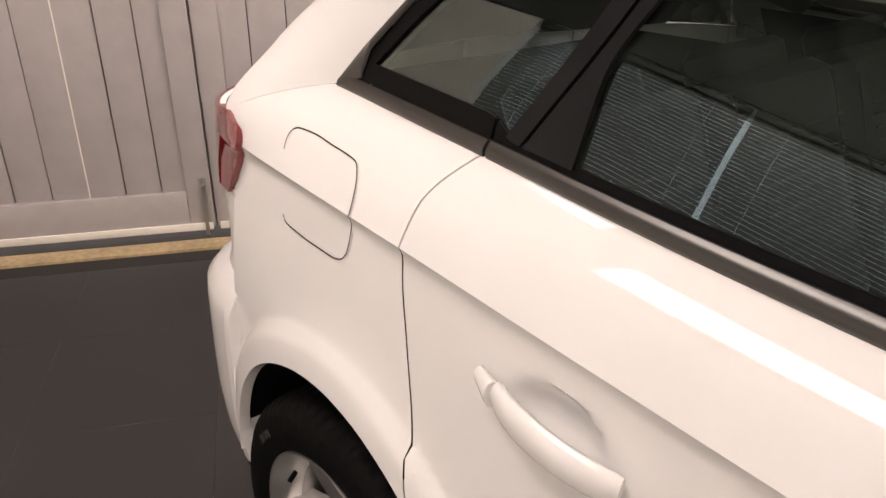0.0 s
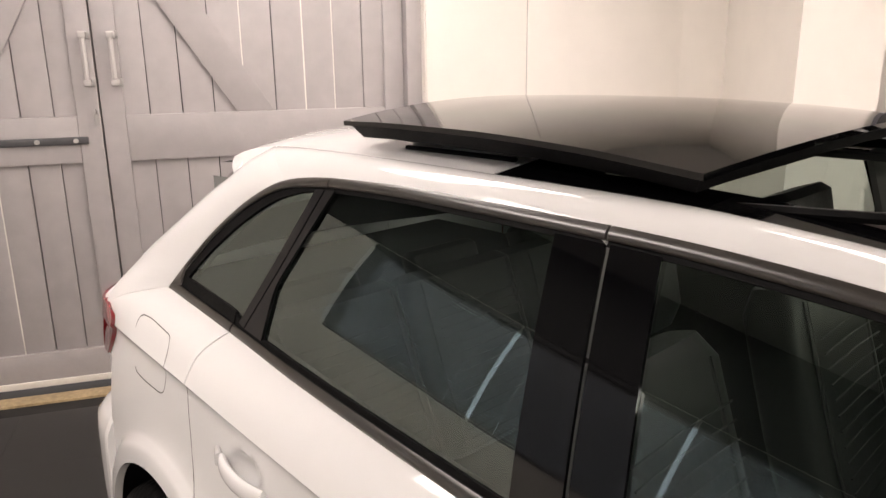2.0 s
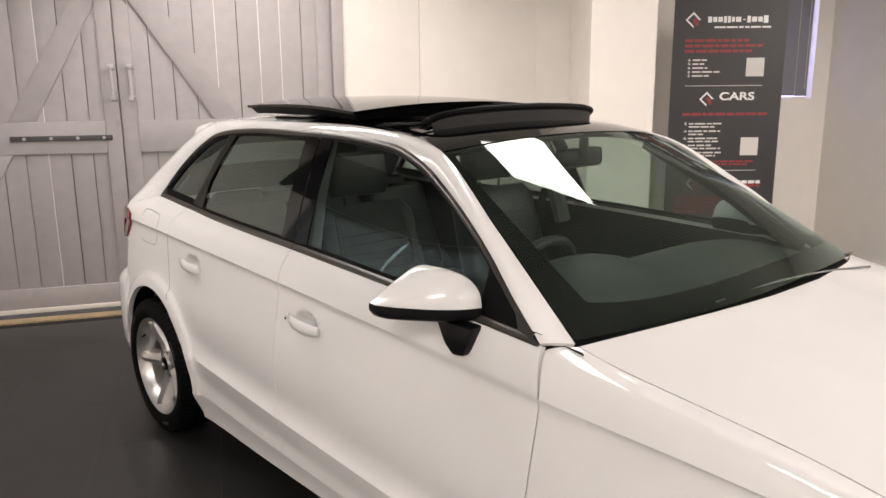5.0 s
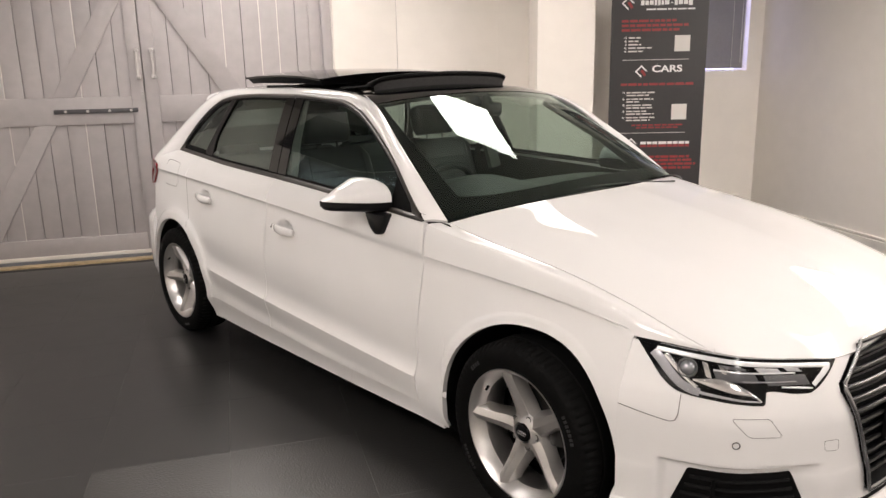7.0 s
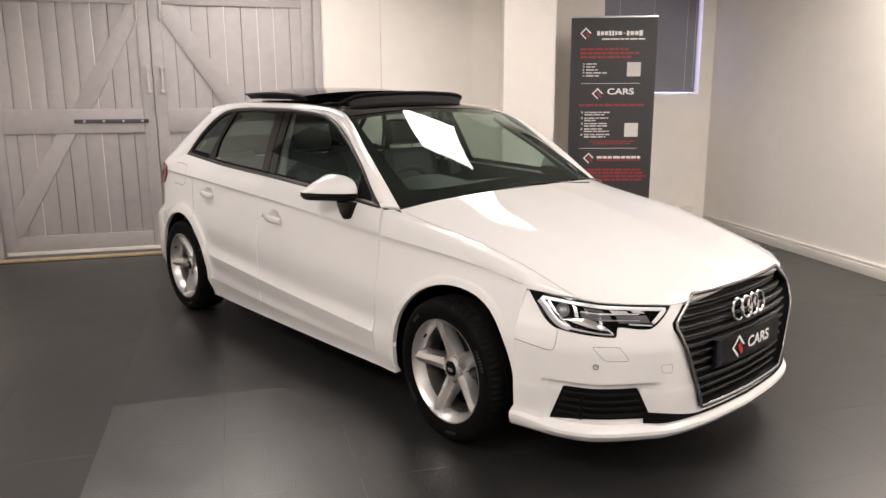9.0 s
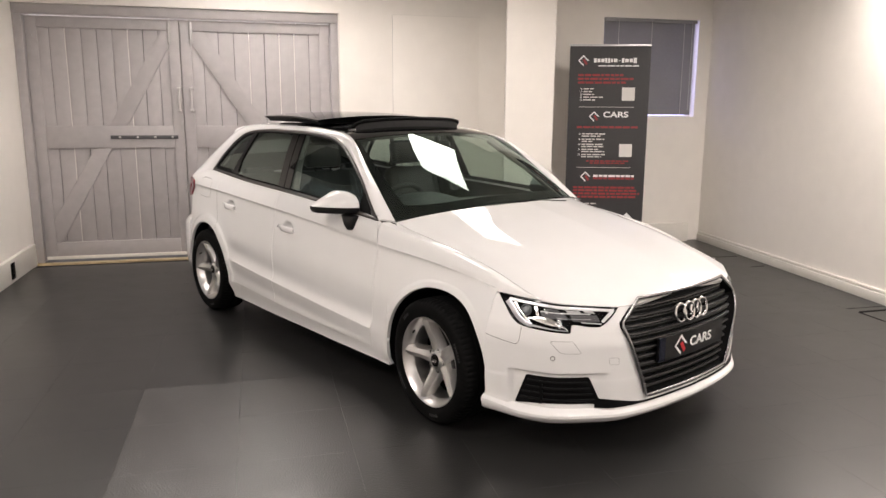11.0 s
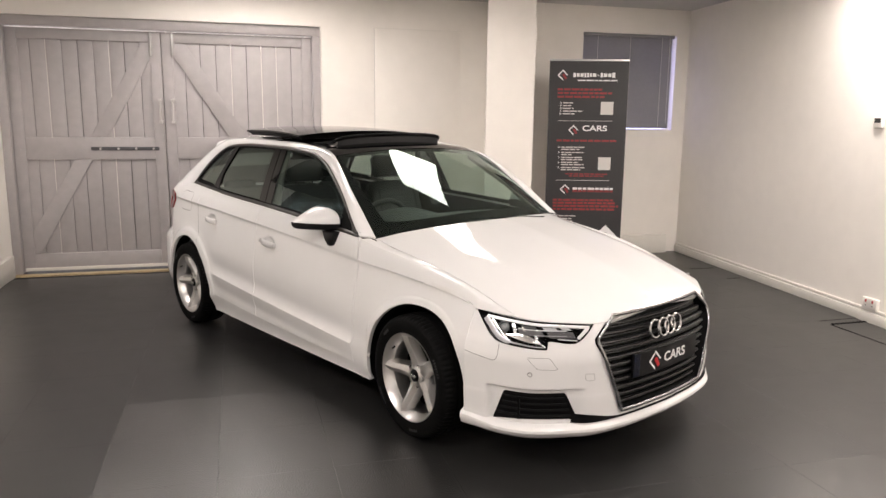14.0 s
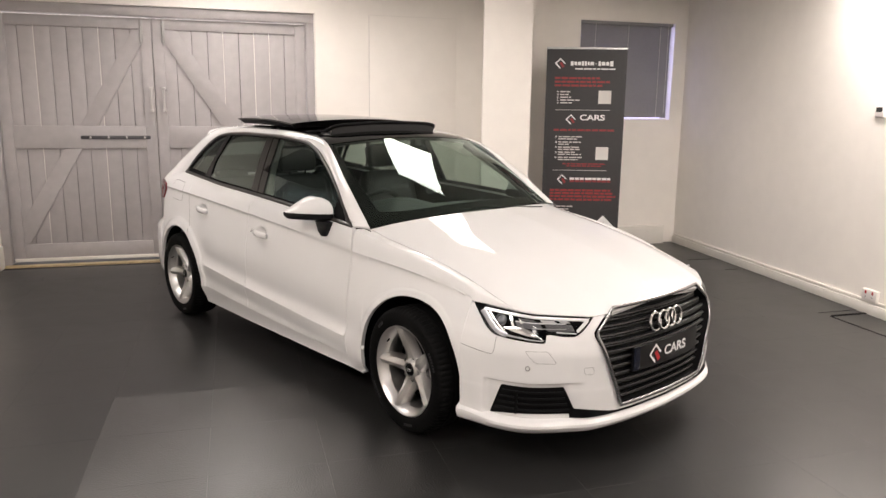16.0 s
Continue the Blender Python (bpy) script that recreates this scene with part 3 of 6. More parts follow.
loops = [hexline(0.004, 0.010), hexline(0.0, -0.010), hexline(-0.008, -0.034)]
part("collar", skin([r + r[:1] for r in loops], 0.0, weld=False, heart=(0, 0.3, 0.45)), BLACKMATT, grille)
part("surround", tube(hexline(0.006, 0.010), 0.0085, 12, True, 0.6, (0, 1, 0)), DARKCHROME, grille, "polished chrome surround")
for k in range(11):
    z = 0.302 + k * 0.0358
    for dz, r in ((0.0, 0.0085), (-0.0125, 0.0050)):
        w = hex_half(z + dz) - 0.012
        w1 = w - 0.026
        pts = [on_nose(math.copysign(s_of_x(abs(x)), x), z + dz, -0.016 if dz == 0 else -0.022)[0] for x in np.linspace(-w, w1, 33)]
        part("slat", tube(pts, r, 8, False, 0.8, (0, 0, 1)), GRILLE, grille)
# rings emblem
for k in range(4):
    cx = (k - 1.5) * 0.058
    c, nn = on_nose(cx if abs(cx) > 0.01 else 0.0, 0.598, 0.003)
    pts = [(cx + 0.0405 * math.cos(a), c.y + 0.04 * abs(cx) + 0.0405 * math.sin(a) * 0.16 - (0.0015 if k % 2 else 0), 0.598 + 0.0405 * math.sin(a)) for a in (2 * math.pi * i / 32 for i in range(32))]
    part("emblem_ring", tube(pts, 0.0068, 8, True, 1.0, (0, 1, 0)), CHROME, grille, "polished chrome ring")
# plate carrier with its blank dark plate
rows = [[on_nose(math.copysign(s_of_x(abs(x)), x), z, 0.004)[0] for x in np.linspace(-0.265, 0.265, 25)] for z in (0.402, 0.43, 0.48, 0.512)]
plate = part("number_plate", skin(rows, 0.012, heart=(0, 0.3, 0.45)), PLATE, grille, "black dealer plate with white lettering")
rows = [[on_nose(math.copysign(s_of_x(abs(x)), x), z, 0.0055)[0] for x in np.linspace(-0.262, -0.222, 4)] for z in (0.405, 0.51)]
part("plate_band", skin(rows, 0.0, heart=(0, 0.3, 0.45)), PLATEBLUE, plate)


def lettering(text, size, m, mat, name, parent, extrude=0.0008, thick=0.0):
    cu = bpy.data.curves.new(name, "FONT")
    cu.body, cu.size, cu.extrude, cu.align_x, cu.align_y, cu.offset = text, size, extrude, "CENTER", "CENTER", thick
    tmp = bpy.data.objects.new(name, cu)
    me = bpy.data.meshes.new_from_object(tmp)
    bpy.data.objects.remove(tmp)
    me.materials.append(mat)
    ob = new(name, me)
    ob.parent = parent
    ob.matrix_local = m
    return ob


def diamond(cx, cy, r, m, white, red, parent):
    """The plain diamond mark: a white open square on its corner with a red stroke."""
    bar = 0.30 * r
    for k, (mat, pts) in enumerate(((white, [(-r, 0), (0, r), (r, 0), (r - bar, 0), (0, r - bar * 1.0), (-r + bar, 0)]),
                                    (white, [(-r, 0), (-r + bar, 0), (0.05 * r, -r + bar), (0.05 * r, -r)]),
                                    (red, [(-0.15 * r, 0.1 * r), (0.25 * r, 0.3 * r), (0.8 * r, -0.55 * r), (0.45 * r, -0.8 * r)]))):
        bm = bmesh.new()
        bm.faces.new([bm.verts.new((cx + x, cy + y, 0.0)) for x, y in pts])
        bmesh.ops.triangulate(bm, faces=bm.faces)
        bmesh.ops.recalc_face_normals(bm, faces=bm.faces)
        ob = part("mark", bm, mat, parent)
        ob.matrix_local = m


c, nn = on_nose(0.0, 0.46, 0.0065)
m = Matrix.Translation(c) @ pose(0, 0, 0, 90, 0, 0)
lettering("CARS", 0.062, m @ pose(0.040, 0, 0.002) @ Matrix.Diagonal((1.2, 1, 1, 1)), WHITEPRINT, "lettering", plate, 0.0006, 0.0012)
diamond(-0.115, 0.0, 0.048, m @ pose(0, 0, 0.0015, 0, -2.5, 0), WHITEPRINT, REDPRINT, plate)

for sx in (-1, 1):
    # lower side intake
    intake_low = pchip((0.50, 0.250), (0.60, 0.253), (0.685, 0.254), (0.80, 0.246), (0.87, 0.237))

    def intake(u):
        s = mix(0.512, 0.866, u)
        return s * sx, intake_low(s), max(min(0.374, 0.370 - (s - 0.822) * 2.76, 0.292 + (s - 0.525) * 2.26), intake_low(s) + 0.003)
    f = part("side_intake", nose_patch(intake, 0.003, 48, 8, 0.006), BLACKMATT, bumper, "black slatted lower intake")
    for k in range(4):
        z = 0.269 + k * 0.0270
        for s0, s1 in ((mix(0.535, 0.565, k / 3), 0.752), (0.762, mix(0.846, 0.815, k / 3))):
            part("slat", tube([on_nose(s * sx, z, 0.004)[0] for s in np.linspace(s0, s1, 14)], 0.0060, 6), BLACKMATT, f)
    part("intake_post", tube([on_nose(0.757 * sx, z, 0.006)[0] for z in np.linspace(0.25, 0.355, 8)], 0.0065, 6, False, 1, (1, 0, 0)), BLACKMATT, f)
    # headlight: dark housing, chrome inner reflector, lit band, projector, glass
    low = pchip((0.432, 0.667), (0.470, 0.634), (0.508, 0.603), (0.530, 0.593), (0.560, 0.594), (0.630, 0.604), (0.640, 0.602), (0.645, 0.574), (0.652, 0.570), (0.70, 0.573), (0.77, 0.578), (0.85, 0.588), (0.89, 0.610), (0.93, 0.654), (0.970, 0.700))
    svals_lamp = sorted(list(np.linspace(0.432, 0.970, 70)) + [0.6395, 0.6405, 0.6445, 0.6455])

    def lamp_sheet(lift, depth):
        rows = [[on_nose(s * sx, mix(low(s), max(lamp_top(s) - 0.004, low(s) + 0.0002), v), lift)[0] for s in svals_lamp] for v in np.linspace(0, 1, 11)]
        return skin(rows, depth, heart=(0, 0.3, 0.45))
    lamp = part("headlight", lamp_sheet(0.0015, 0.010), BLACKGLOSS, car, "clear headlight with dark housing and white light band")

    def strip(points, width, lift, mat, name, label=""):
        ps = [on_nose(s * sx, z, lift) for s, z in points]
        bm = bmesh.new()
        rows = []
        for i, (q, n) in enumerate(ps):
            d = ps[min(i + 1, len(ps) - 1)][0] - ps[max(i - 1, 0)][0]
            e = d.cross(n).normalized() * (width(i / (len(ps) - 1)) if callable(width) else width) / 2
            rows.append((bm.verts.new(q - e), bm.verts.new(q - e * 0.5 + n * 0.0012), bm.verts.new(q + e * 0.5 + n * 0.0012), bm.verts.new(q + e)))
        for ra, rb in zip(rows, rows[1:]):
            for k in range(3):
                bm.faces.new((ra[k], ra[k + 1], rb[k + 1], rb[k])).smooth = True
        bmesh.ops.recalc_face_normals(bm, faces=bm.faces)
        return part(name, bm, mat, lamp, label)
    bend = path3((0.93, 0.684, 0), (0.905, 0.662, 0), (0.879, 0.634, 0), (0.845, 0.607, 0), (0.81, 0.595, 0), (0.748, 0.588, 0), (0.70, 0.583, 0), (0.656, 0.580, 0))
    strip([(s, lamp_top(s) - 0.0175) for s in np.linspace(0.918, 0.462, 30)], 0.0125, 0.0040, LAMPBAND, "light_band", "bright white light band")
    strip([(mix(0.470, 0.517, t), mix(lamp_top(0.470) - 0.020, 0.612, t)) for t in np.linspace(0, 1, 10)], lambda t: mix(0.017, 0.013, t), 0.0042, LAMPBAND, "light_band")
    strip([(mix(0.520, 0.600, t), mix(0.605, 0.613, t)) for t in np.linspace(0, 1, 10)], 0.005, 0.0038, LAMPBAND, "light_band")
    # grey side lens along the outer end, bright inner wall, chrome wing under the projector
    strip([tuple(bend(t))[:2] for t in np.linspace(0.02, 0.52, 16)], lambda t: mix(0.026, 0.021, t), 0.0034, LAMPSIDE, "side_lens", "pale grey side lens")
    strip([tuple(bend(t))[:2] for t in np.linspace(0.52, 1, 12)], lambda t: mix(0.008, 0.004, t), 0.0034, LAMPSILVER, "lower_edge")
    strip([(mix(0.893, 0.812, t), mix(0.676, 0.605, t) - 0.004 * math.sin(math.pi * t)) for t in np.linspace(0, 1, 10)], lambda t: mix(0.014, 0.008, t), 0.0036, CHROMEDULL, "inner_wall")
    wing = path3((0.822, 0.622, 0), (0.770, 0.620, 0), (0.715, 0.609, 0), (0.672, 0.594, 0), (0.655, 0.580, 0))
    strip([tuple(wing(t))[:2] for t in np.linspace(0, 1, 18)], lambda t: 0.006 + 0.022 * math.sin(math.pi * min(t * 1.1, 1)) ** 1.3, 0.0036, CHROMEDULL, "chrome_wing", "polished chrome reflector wing")
    strip([(mix(0.775, 0.560, t), mix(0.652, 0.645, t)) for t in np.linspace(0, 1, 14)], 0.0045, 0.0040, LAMPBAND, "reflector_line")
    strip([(mix(0.700, 0.560, t), mix(0.629, 0.624, t)) for t in np.linspace(0, 1, 14)], 0.003, 0.0038, LAMPSILVER, "reflector_line")
    # reflector facets deep in the lamp
    for a, b, z0, z1, mat in ((0.530, 0.640, 0.616, 0.642, LAMPGREY), (0.660, 0.770, 0.626, 0.648, LAMPGREY), (0.600, 0.660, 0.648, 0.660, LAMPSILVER), (0.690, 0.760, 0.655, 0.664, LAMPGREY), (0.545, 0.585, 0.648, 0.658, LAMPSILVER), (0.783, 0.797, 0.632, 0.668, CHROMEDULL), (0.745, 0.757, 0.640, 0.662, CHROMEDULL)):
        rows = [[on_nose(mix(a, b, u) * sx + 0.012 * (v - 0.5) * sx, mix(z0, z1, v) + 0.004 * (u - 0.5), 0.0028 + 0.0008 * math.sin(math.pi * v))[0] for u in np.linspace(0, 1, 8)] for v in np.linspace(0, 1, 5)]
        part("reflector", skin(rows, 0.0, 1, heart=(0, 0.3, 0.45)), mat, lamp)
    c, nn = on_nose(0.838 * sx, 0.650, -0.014)
    bm = bmesh.new()
    bmesh.ops.create_uvsphere(bm, u_segments=20, v_segments=12, radius=0.026, matrix=Matrix.Translation(c))
    for fc in bm.faces:
        fc.smooth = True
    part("projector_lens", bm, LENS, lamp)
    c, nn = on_nose(0.838 * sx, 0.650, 0.003)
    side = nn.cross(Vector((0, 0, 1))).normalized()
    part("projector_ring", tube([c + (side * math.cos(a) + side.cross(nn) * math.sin(a)) * 0.024 for a in np.linspace(0, 2 * math.pi, 24, endpoint=False)], 0.0028, 6, True), LAMPGREY, lamp)
    part("lens_cover", lamp_sheet(0.0085, 0.0), CLEAR, lamp)

    def groove(points, width=0.003, where=None):
        points = [q for a, b in zip(points, points[1:]) for q in ((mix(a[0], b[0], t), mix(a[1], b[1], t)) for t in (0, 0.34, 0.67))] + [points[-1]]
        ps = [on_nose(s * sx, z, 0.0022) for s, z in points]
        return part("panel_gap", ribbon([p for p, _ in ps], [n for _, n in ps], width, 0.0), GAPDARK, where or bumper)
    groove([(0.999, 0.528), (0.95, 0.519), (0.90, 0.511), (0.870, 0.507), (0.856, 0.511), (0.849, 0.530), (0.846, 0.582)], 0.002)
    groove([(0.722, 0.537), (0.640, 0.537), (0.632, 0.532), (0.603, 0.490), (0.608, 0.485), (0.676, 0.487), (0.688, 0.493), (0.722, 0.531), (0.722, 0.537)], 0.0013)
    groove([(0.486, 0.462), (0.452, 0.462), (0.448, 0.457), (0.446, 0.434), (0.450, 0.430), (0.480, 0.432), (0.486, 0.438), (0.489, 0.457), (0.486, 0.462)], 0.0012)
    c, nn = on_nose(0.712 * sx, 0.464, 0.002)
    bm = tube([c + (nn.cross(Vector((0, 0, 1))).normalized() * math.cos(a) + Vector((0, 0, 1)) * math.sin(a)) * 0.0095 for a in np.linspace(0, 2 * math.pi, 20, endpoint=False)], 0.0014, 5, True)
    part("parking_sensor", bm, GAPDARK, bumper)
    # dark slot between bumper and lip
rows = [[on_nose(s, mix(0.234, mix(0.243, 0.276, step(0.30, 0.515, abs(s))), v), 0.0034)[0] for s in np.linspace(-0.535, 0.535, 61)] for v in (0, 0.5, 1)]
part("lower_slot", skin(rows, 0.004, heart=(0, 0.3, 0.3)), BLACKMATT, bumper)

# windscreen, roof, pillars
def ws_low(u):
    q = 2 * u - 1
    return Vector((0.705 * q, 0.235 + 0.235 * abs(q) ** 3.3, 0.996 - 0.074 * abs(q) ** 3))


def ws_top(u):
    q = 2 * u - 1
    return Vector((0.572 * q, 1.0 + 0.055 * abs(q) ** 2.3, 1.348 - 0.035 * abs(q) ** 2.2))


def ws_side(f):
    return lambda v: mix(Vector((0.705 * f, 0.47, 0.922)), Vector((0.572 * f, 1.055, 1.313)), v) + Vector((0.0135 * f, -0.0025, 0.0145)) * 4 * v * (1 - v)


ws_r, ws_l = ws_side(-1), ws_side(1)
ws = coons(ws_low, ws_top, ws_r, ws_l, 36, 24)
windscreen = part("windscreen", skin(ws, 0.0), GLASS, car, "clear slightly green windscreen")


def ws_at(u, v, inside=0.004):
    i, j = u * 36, v * 24
    a, b = min(int(i), 35), min(int(j), 23)
    p = mix(mix(ws[b][a], ws[b][a + 1], i - a), mix(ws[b + 1][a], ws[b + 1][a + 1], i - a), j - b)
    return p + Vector((0, 0.6, -0.8)) * inside


def ws_band(u0, u1, v0, v1, nu, nv):
    return skin([[ws_at(mix(u0(v), u1(v), i / nu), v) if callable(u0) else ws_at(mix(u0, u1, i / nu), v) for i in range(nu + 1)] for v in np.linspace(v0, v1, nv + 1)], 0.0)


part("shade_band", skin([[ws_at(u, mix(0, 0.088 + 0.10 * abs(2 * u - 1) ** 9, v)) for u in np.linspace(0, 1, 37)] for v in np.linspace(0, 1, 5)], 0.0), BLACKGLOSS, windscreen, "black printed lower edge")
part("shade_band", ws_band(0, 1, 0.965, 1, 36, 1), BLACKGLOSS, windscreen)
part("shade_band", ws_band(lambda v: 0.0, lambda v: 0.026 + 0.022 * (1 - v) ** 1.5, 0, 1, 1, 24), BLACKGLOSS, windscreen)
part("shade_band", ws_band(lambda v: 0.974 - 0.022 * (1 - v) ** 1.5, lambda v: 1.0, 0, 1, 1, 24), BLACKGLOSS, windscreen)
roof_c = pchip((0.99, 1.346), (1.15, 1.374), (1.3, 1.390), (1.7, 1.408), (2.1, 1.408), (2.5, 1.404), (2.67, 1.396), (2.9, 1.372), (3.12, 1.32))


def roof(x, y):
    return roof_c(y) - 0.034 * (abs(x) / 0.5) ** 2.2


edge_x = pchip((1.0, 0.565), (1.15, 0.53), (1.3, 0.505), (1.6, 0.487), (2.2, 0.475), (2.9, 0.46), (3.1, 0.45))
for word, sx in SIDES:
    # cant rail and windscreen pillar: from the window frame up to the windscreen and the roof edge
    ts = np.linspace(0, 1, 60)
    dlo = path3(*[(cabin(y, dlo_z(y)), y, dlo_z(y)) for y in (0.500, 0.60, 0.70, 0.80, 0.92, 1.08, 1.25, 1.45, 1.64, 1.85, 2.05, 2.25, 2.38, 2.44)])
    top = path3((0.716, 0.462, 0.918), (0.657, 0.76, 1.135), (0.577, 1.052, 1.316), (0.530, 1.15, roof(0.53, 1.15)), *[(edge_x(y), y, roof(edge_x(y), y)) for y in (1.3, 1.45, 1.6, 1.85, 2.1, 2.3, 2.5, 2.67)])
    rows = []
    nv = 8
    for t in ts:
        a, b = dlo(t), top(t)
        row = []
        for k in range(nv + 1):
            v = k / nv
            p = mix(a, b, v)
            lift = 4 * v * (1 - v)
            out = Vector((1, -0.15 - 0.5 * (1 - t), 0.75 + t)).normalized()
            row.append(p + out * lift * mix(0.012, 0.020, min(t * 2, 1)))
        rows.append(row)
    part("roof_rail", skin(rows, 0.012, sx), PAINT, car)
    # roof side behind, down to the tailgate, and the rear pillar
    back_edge = path3(*[(cabin(y, dlo_z(y)) , y, dlo_z(y)) for y in (2.44, 2.50, 2.57, 2.65, 2.735, 2.782, 2.802)], (0.692, 2.812, 1.036))
    gate_edge = path3((edge_x(2.67), 2.67, roof(edge_x(2.67), 2.67)), (0.53, 2.69, 1.334), (0.566, 2.707, 1.303), (0.588, 2.75, 1.271), (0.614, 2.815, 1.221), (0.642, 2.88, 1.169), (0.69, 3.005, 1.067), (0.755, 3.04, 0.992), (0.776, 3.03, 0.966))
    rows = []
    for t in np.linspace(0, 1, 30):
        a, b = back_edge(t), gate_edge(t)
        out = mix(Vector((0.5, -0.075, 0.86)), Vector((0.75, 0.2, 0.63)), min(t * 2, 1))
        rows.append([mix(a, b, v) + out * 4 * v * (1 - v) * mix(0.020, 0.012, t) for v in np.linspace(0, 1, 11)])
    part("rear_pillar", skin(rows, 0.012, sx), PAINT, car)
# rear roof, white, and the spoiler that ends it
rows = [[(x, y, roof(x, y)) for x in np.linspace(-edge_x(y), edge_x(y), 25)] for y in np.linspace(1.95, 2.67, 24)]
part("roof", skin(rows, 0.015), PAINT, car)
rows = []
for x1, y0, y1, z0, z1 in ((0.463, 2.6715, 0.0, 1.396, 0.030), (0.478, 2.74, 0.02, 1.391, 0.031), (0.495, 2.82, 0.055, 1.383, 0.034), (0.508, 2.90, 0.11, 1.371, 0.035), (0.513, 2.925, 0.135, 1.364, 0.036),
                           (0.522, 2.932, 0.152, 1.352, 0.036), (0.545, 2.915, 0.185, 1.338, 0.036), (0.562, 2.89, 0.185, 1.328, 0.026), (0.545, 2.86, 0.17, 1.326, 0.03)):
    rows.append([(u * x1, y0 - y1 * abs(u) ** 2.6, z0 - z1 * abs(u) ** 2.4) for u in np.linspace(-1, 1, 33)])
spoiler = part("roof_spoiler", skin(rows, 0.0), PAINT, car)
for end in (0, -1):      # its closed ends
    ring = [Vector(r[end]) for r in rows]
    bm = bmesh.new()
    mid = bm.verts.new(sum(ring, Vector()) / len(ring))
    vs = [bm.verts.new(q) for q in ring]
    for k in range(len(vs)):
        bm.faces.new((mid, vs[k], vs[(k + 1) % len(vs)]))
    bmesh.ops.recalc_face_normals(bm, faces=bm.faces)
    part("spoiler_end", bm, PAINT, spoiler)
# black roof glass ahead of and behind the opening
rows = []
for v in np.linspace(0, 1, 10):
    row = []
    for u in np.linspace(0, 1, 29):
        a = ws_top(u) + Vector((0, 0.006, 0.003))
        x = mix(-1, 1, u) * edge_x(1.27)
        b = Vector((x, 1.27, roof(x, 1.27)))
        p = mix(a, b, v)
        p.z = max(p.z, mix(a.z, b.z, v) + 0.012 * math.sin(math.pi * v))
        row.append(p)
    rows.append(row)
part("roof_front_panel", skin(rows, 0.015), BLACKGLOSS, car, "gloss black front roof panel")
for x0, x1, y0, y1 in ((-1, 1, 1.78, 1.945), (-1, -0.84, 1.27, 1.78), (0.84, 1, 1.27, 1.78)):
    rows = [[(x * edge_x(y), y, roof(x * edge_x(y), y)) for x in np.linspace(x0, x1, 21)] for y in np.linspace(y0, y1, 10)]
    part("roof_glass", skin(rows, 0.02), BLACKGLOSS, car)
# the open sunroof panel, slid back above the roof
sun_z = pchip((1.52, 1.452), (1.75, 1.469), (2.0, 1.476), (2.2, 1.475), (2.42, 1.469))


def sun_at(u, v, drop=0.0):
    y = mix(1.53 - 0.012 * (1 - u * u), 2.402 + 0.025 * (1 - u * u), v)
    x = u * mix(0.515, 0.455, v)
    return Vector((x, y + 0.03 * u * u * (1 - v), sun_z(y) - 0.030 * abs(u) ** 2.2 - drop))


sunroof = part("sunroof_panel", skin([[sun_at(u, v) for u in np.linspace(-1, 1, 33)] for v in np.linspace(0, 1, 21)], 0.010, heart=(0, 2, 0.5)), BLACKGLOSS, car, "tinted sunroof glass slid open above the roof")
rows = [[sun_at(u * 0.975, 0.5 + (v - 0.5) * 0.97, 0.010) for u in np.linspace(-1, 1, 17)] for v in np.linspace(0, 1, 9)]
low_rows = [[sun_at(u * 0.93, 0.5 + (v - 0.5) * 0.92, 0.040) for u in np.linspace(-1, 1, 17)] for v in np.linspace(0, 1, 9)]
ring_a = [r[0] for r in rows] + rows[-1][1:] + [r[-1] for r in reversed(rows[:-1])] + rows[0][-2:0:-1]
ring_b = [r[0] for r in low_rows] + low_rows[-1][1:] + [r[-1] for r in reversed(low_rows[:-1])] + low_rows[0][-2:0:-1]
bm = bmesh.new()
va, vb = [bm.verts.new(p) for p in ring_a], [bm.verts.new(p) for p in ring_b]
for k in range(len(va)):
    j = (k + 1) % len(va)
    bm.faces.new((va[k], va[j], vb[j], vb[k])).smooth = True
bm.faces.new(vb)
bmesh.ops.recalc_face_normals(bm, faces=bm.faces)
part("panel_frame", bm, BLACKMATT, sunroof)
# wind deflector
top_line = path3((-0.43, 1.30, 1.385), (-0.40, 1.245, 1.412), (-0.2, 1.195, 1.432), (0, 1.18, 1.436), (0.2, 1.195, 1.432), (0.40, 1.245, 1.412), (0.43, 1.30, 1.385))
deflector = part("wind_deflector", tube([top_line(t) for t in np.linspace(0, 1, 40)], 0.011, 8), BLACKMATT, car, "raised black mesh wind deflector")
rows = [[top_line(t) + Vector((0, 0.006 * v, -v * (top_line(t).z - roof(top_line(t).x, 1.24) + 0.004))) for t in np.linspace(0.04, 0.96, 40)] for v in (0, 0.5, 1)]
part("mesh_curtain", skin(rows, 0.003), MESHCLOTH, deflector)
for sx in (-1, 1):
    part("deflector_arm", tube([(0.43 * sx, 1.30, 1.385), (0.44 * sx, 1.42, 1.378), (0.445 * sx, 1.6, 1.368)], 0.008, 6), BLACKMATT, deflector)
    slot = [(0.40 * sx, y, roof(0.40, y) + 0.004) for y in np.linspace(1.97, 2.26, 8)]
    part("panel_runner", tube(slot, 0.007, 6, False, 0.7), BLACKMATT, car)
    part("sunroof_rail", block(0.425 * sx - 0.02, 0.425 * sx + 0.02, 1.27, 1.80, 1.335, 1.352, 0.004), STEELDARK, car)

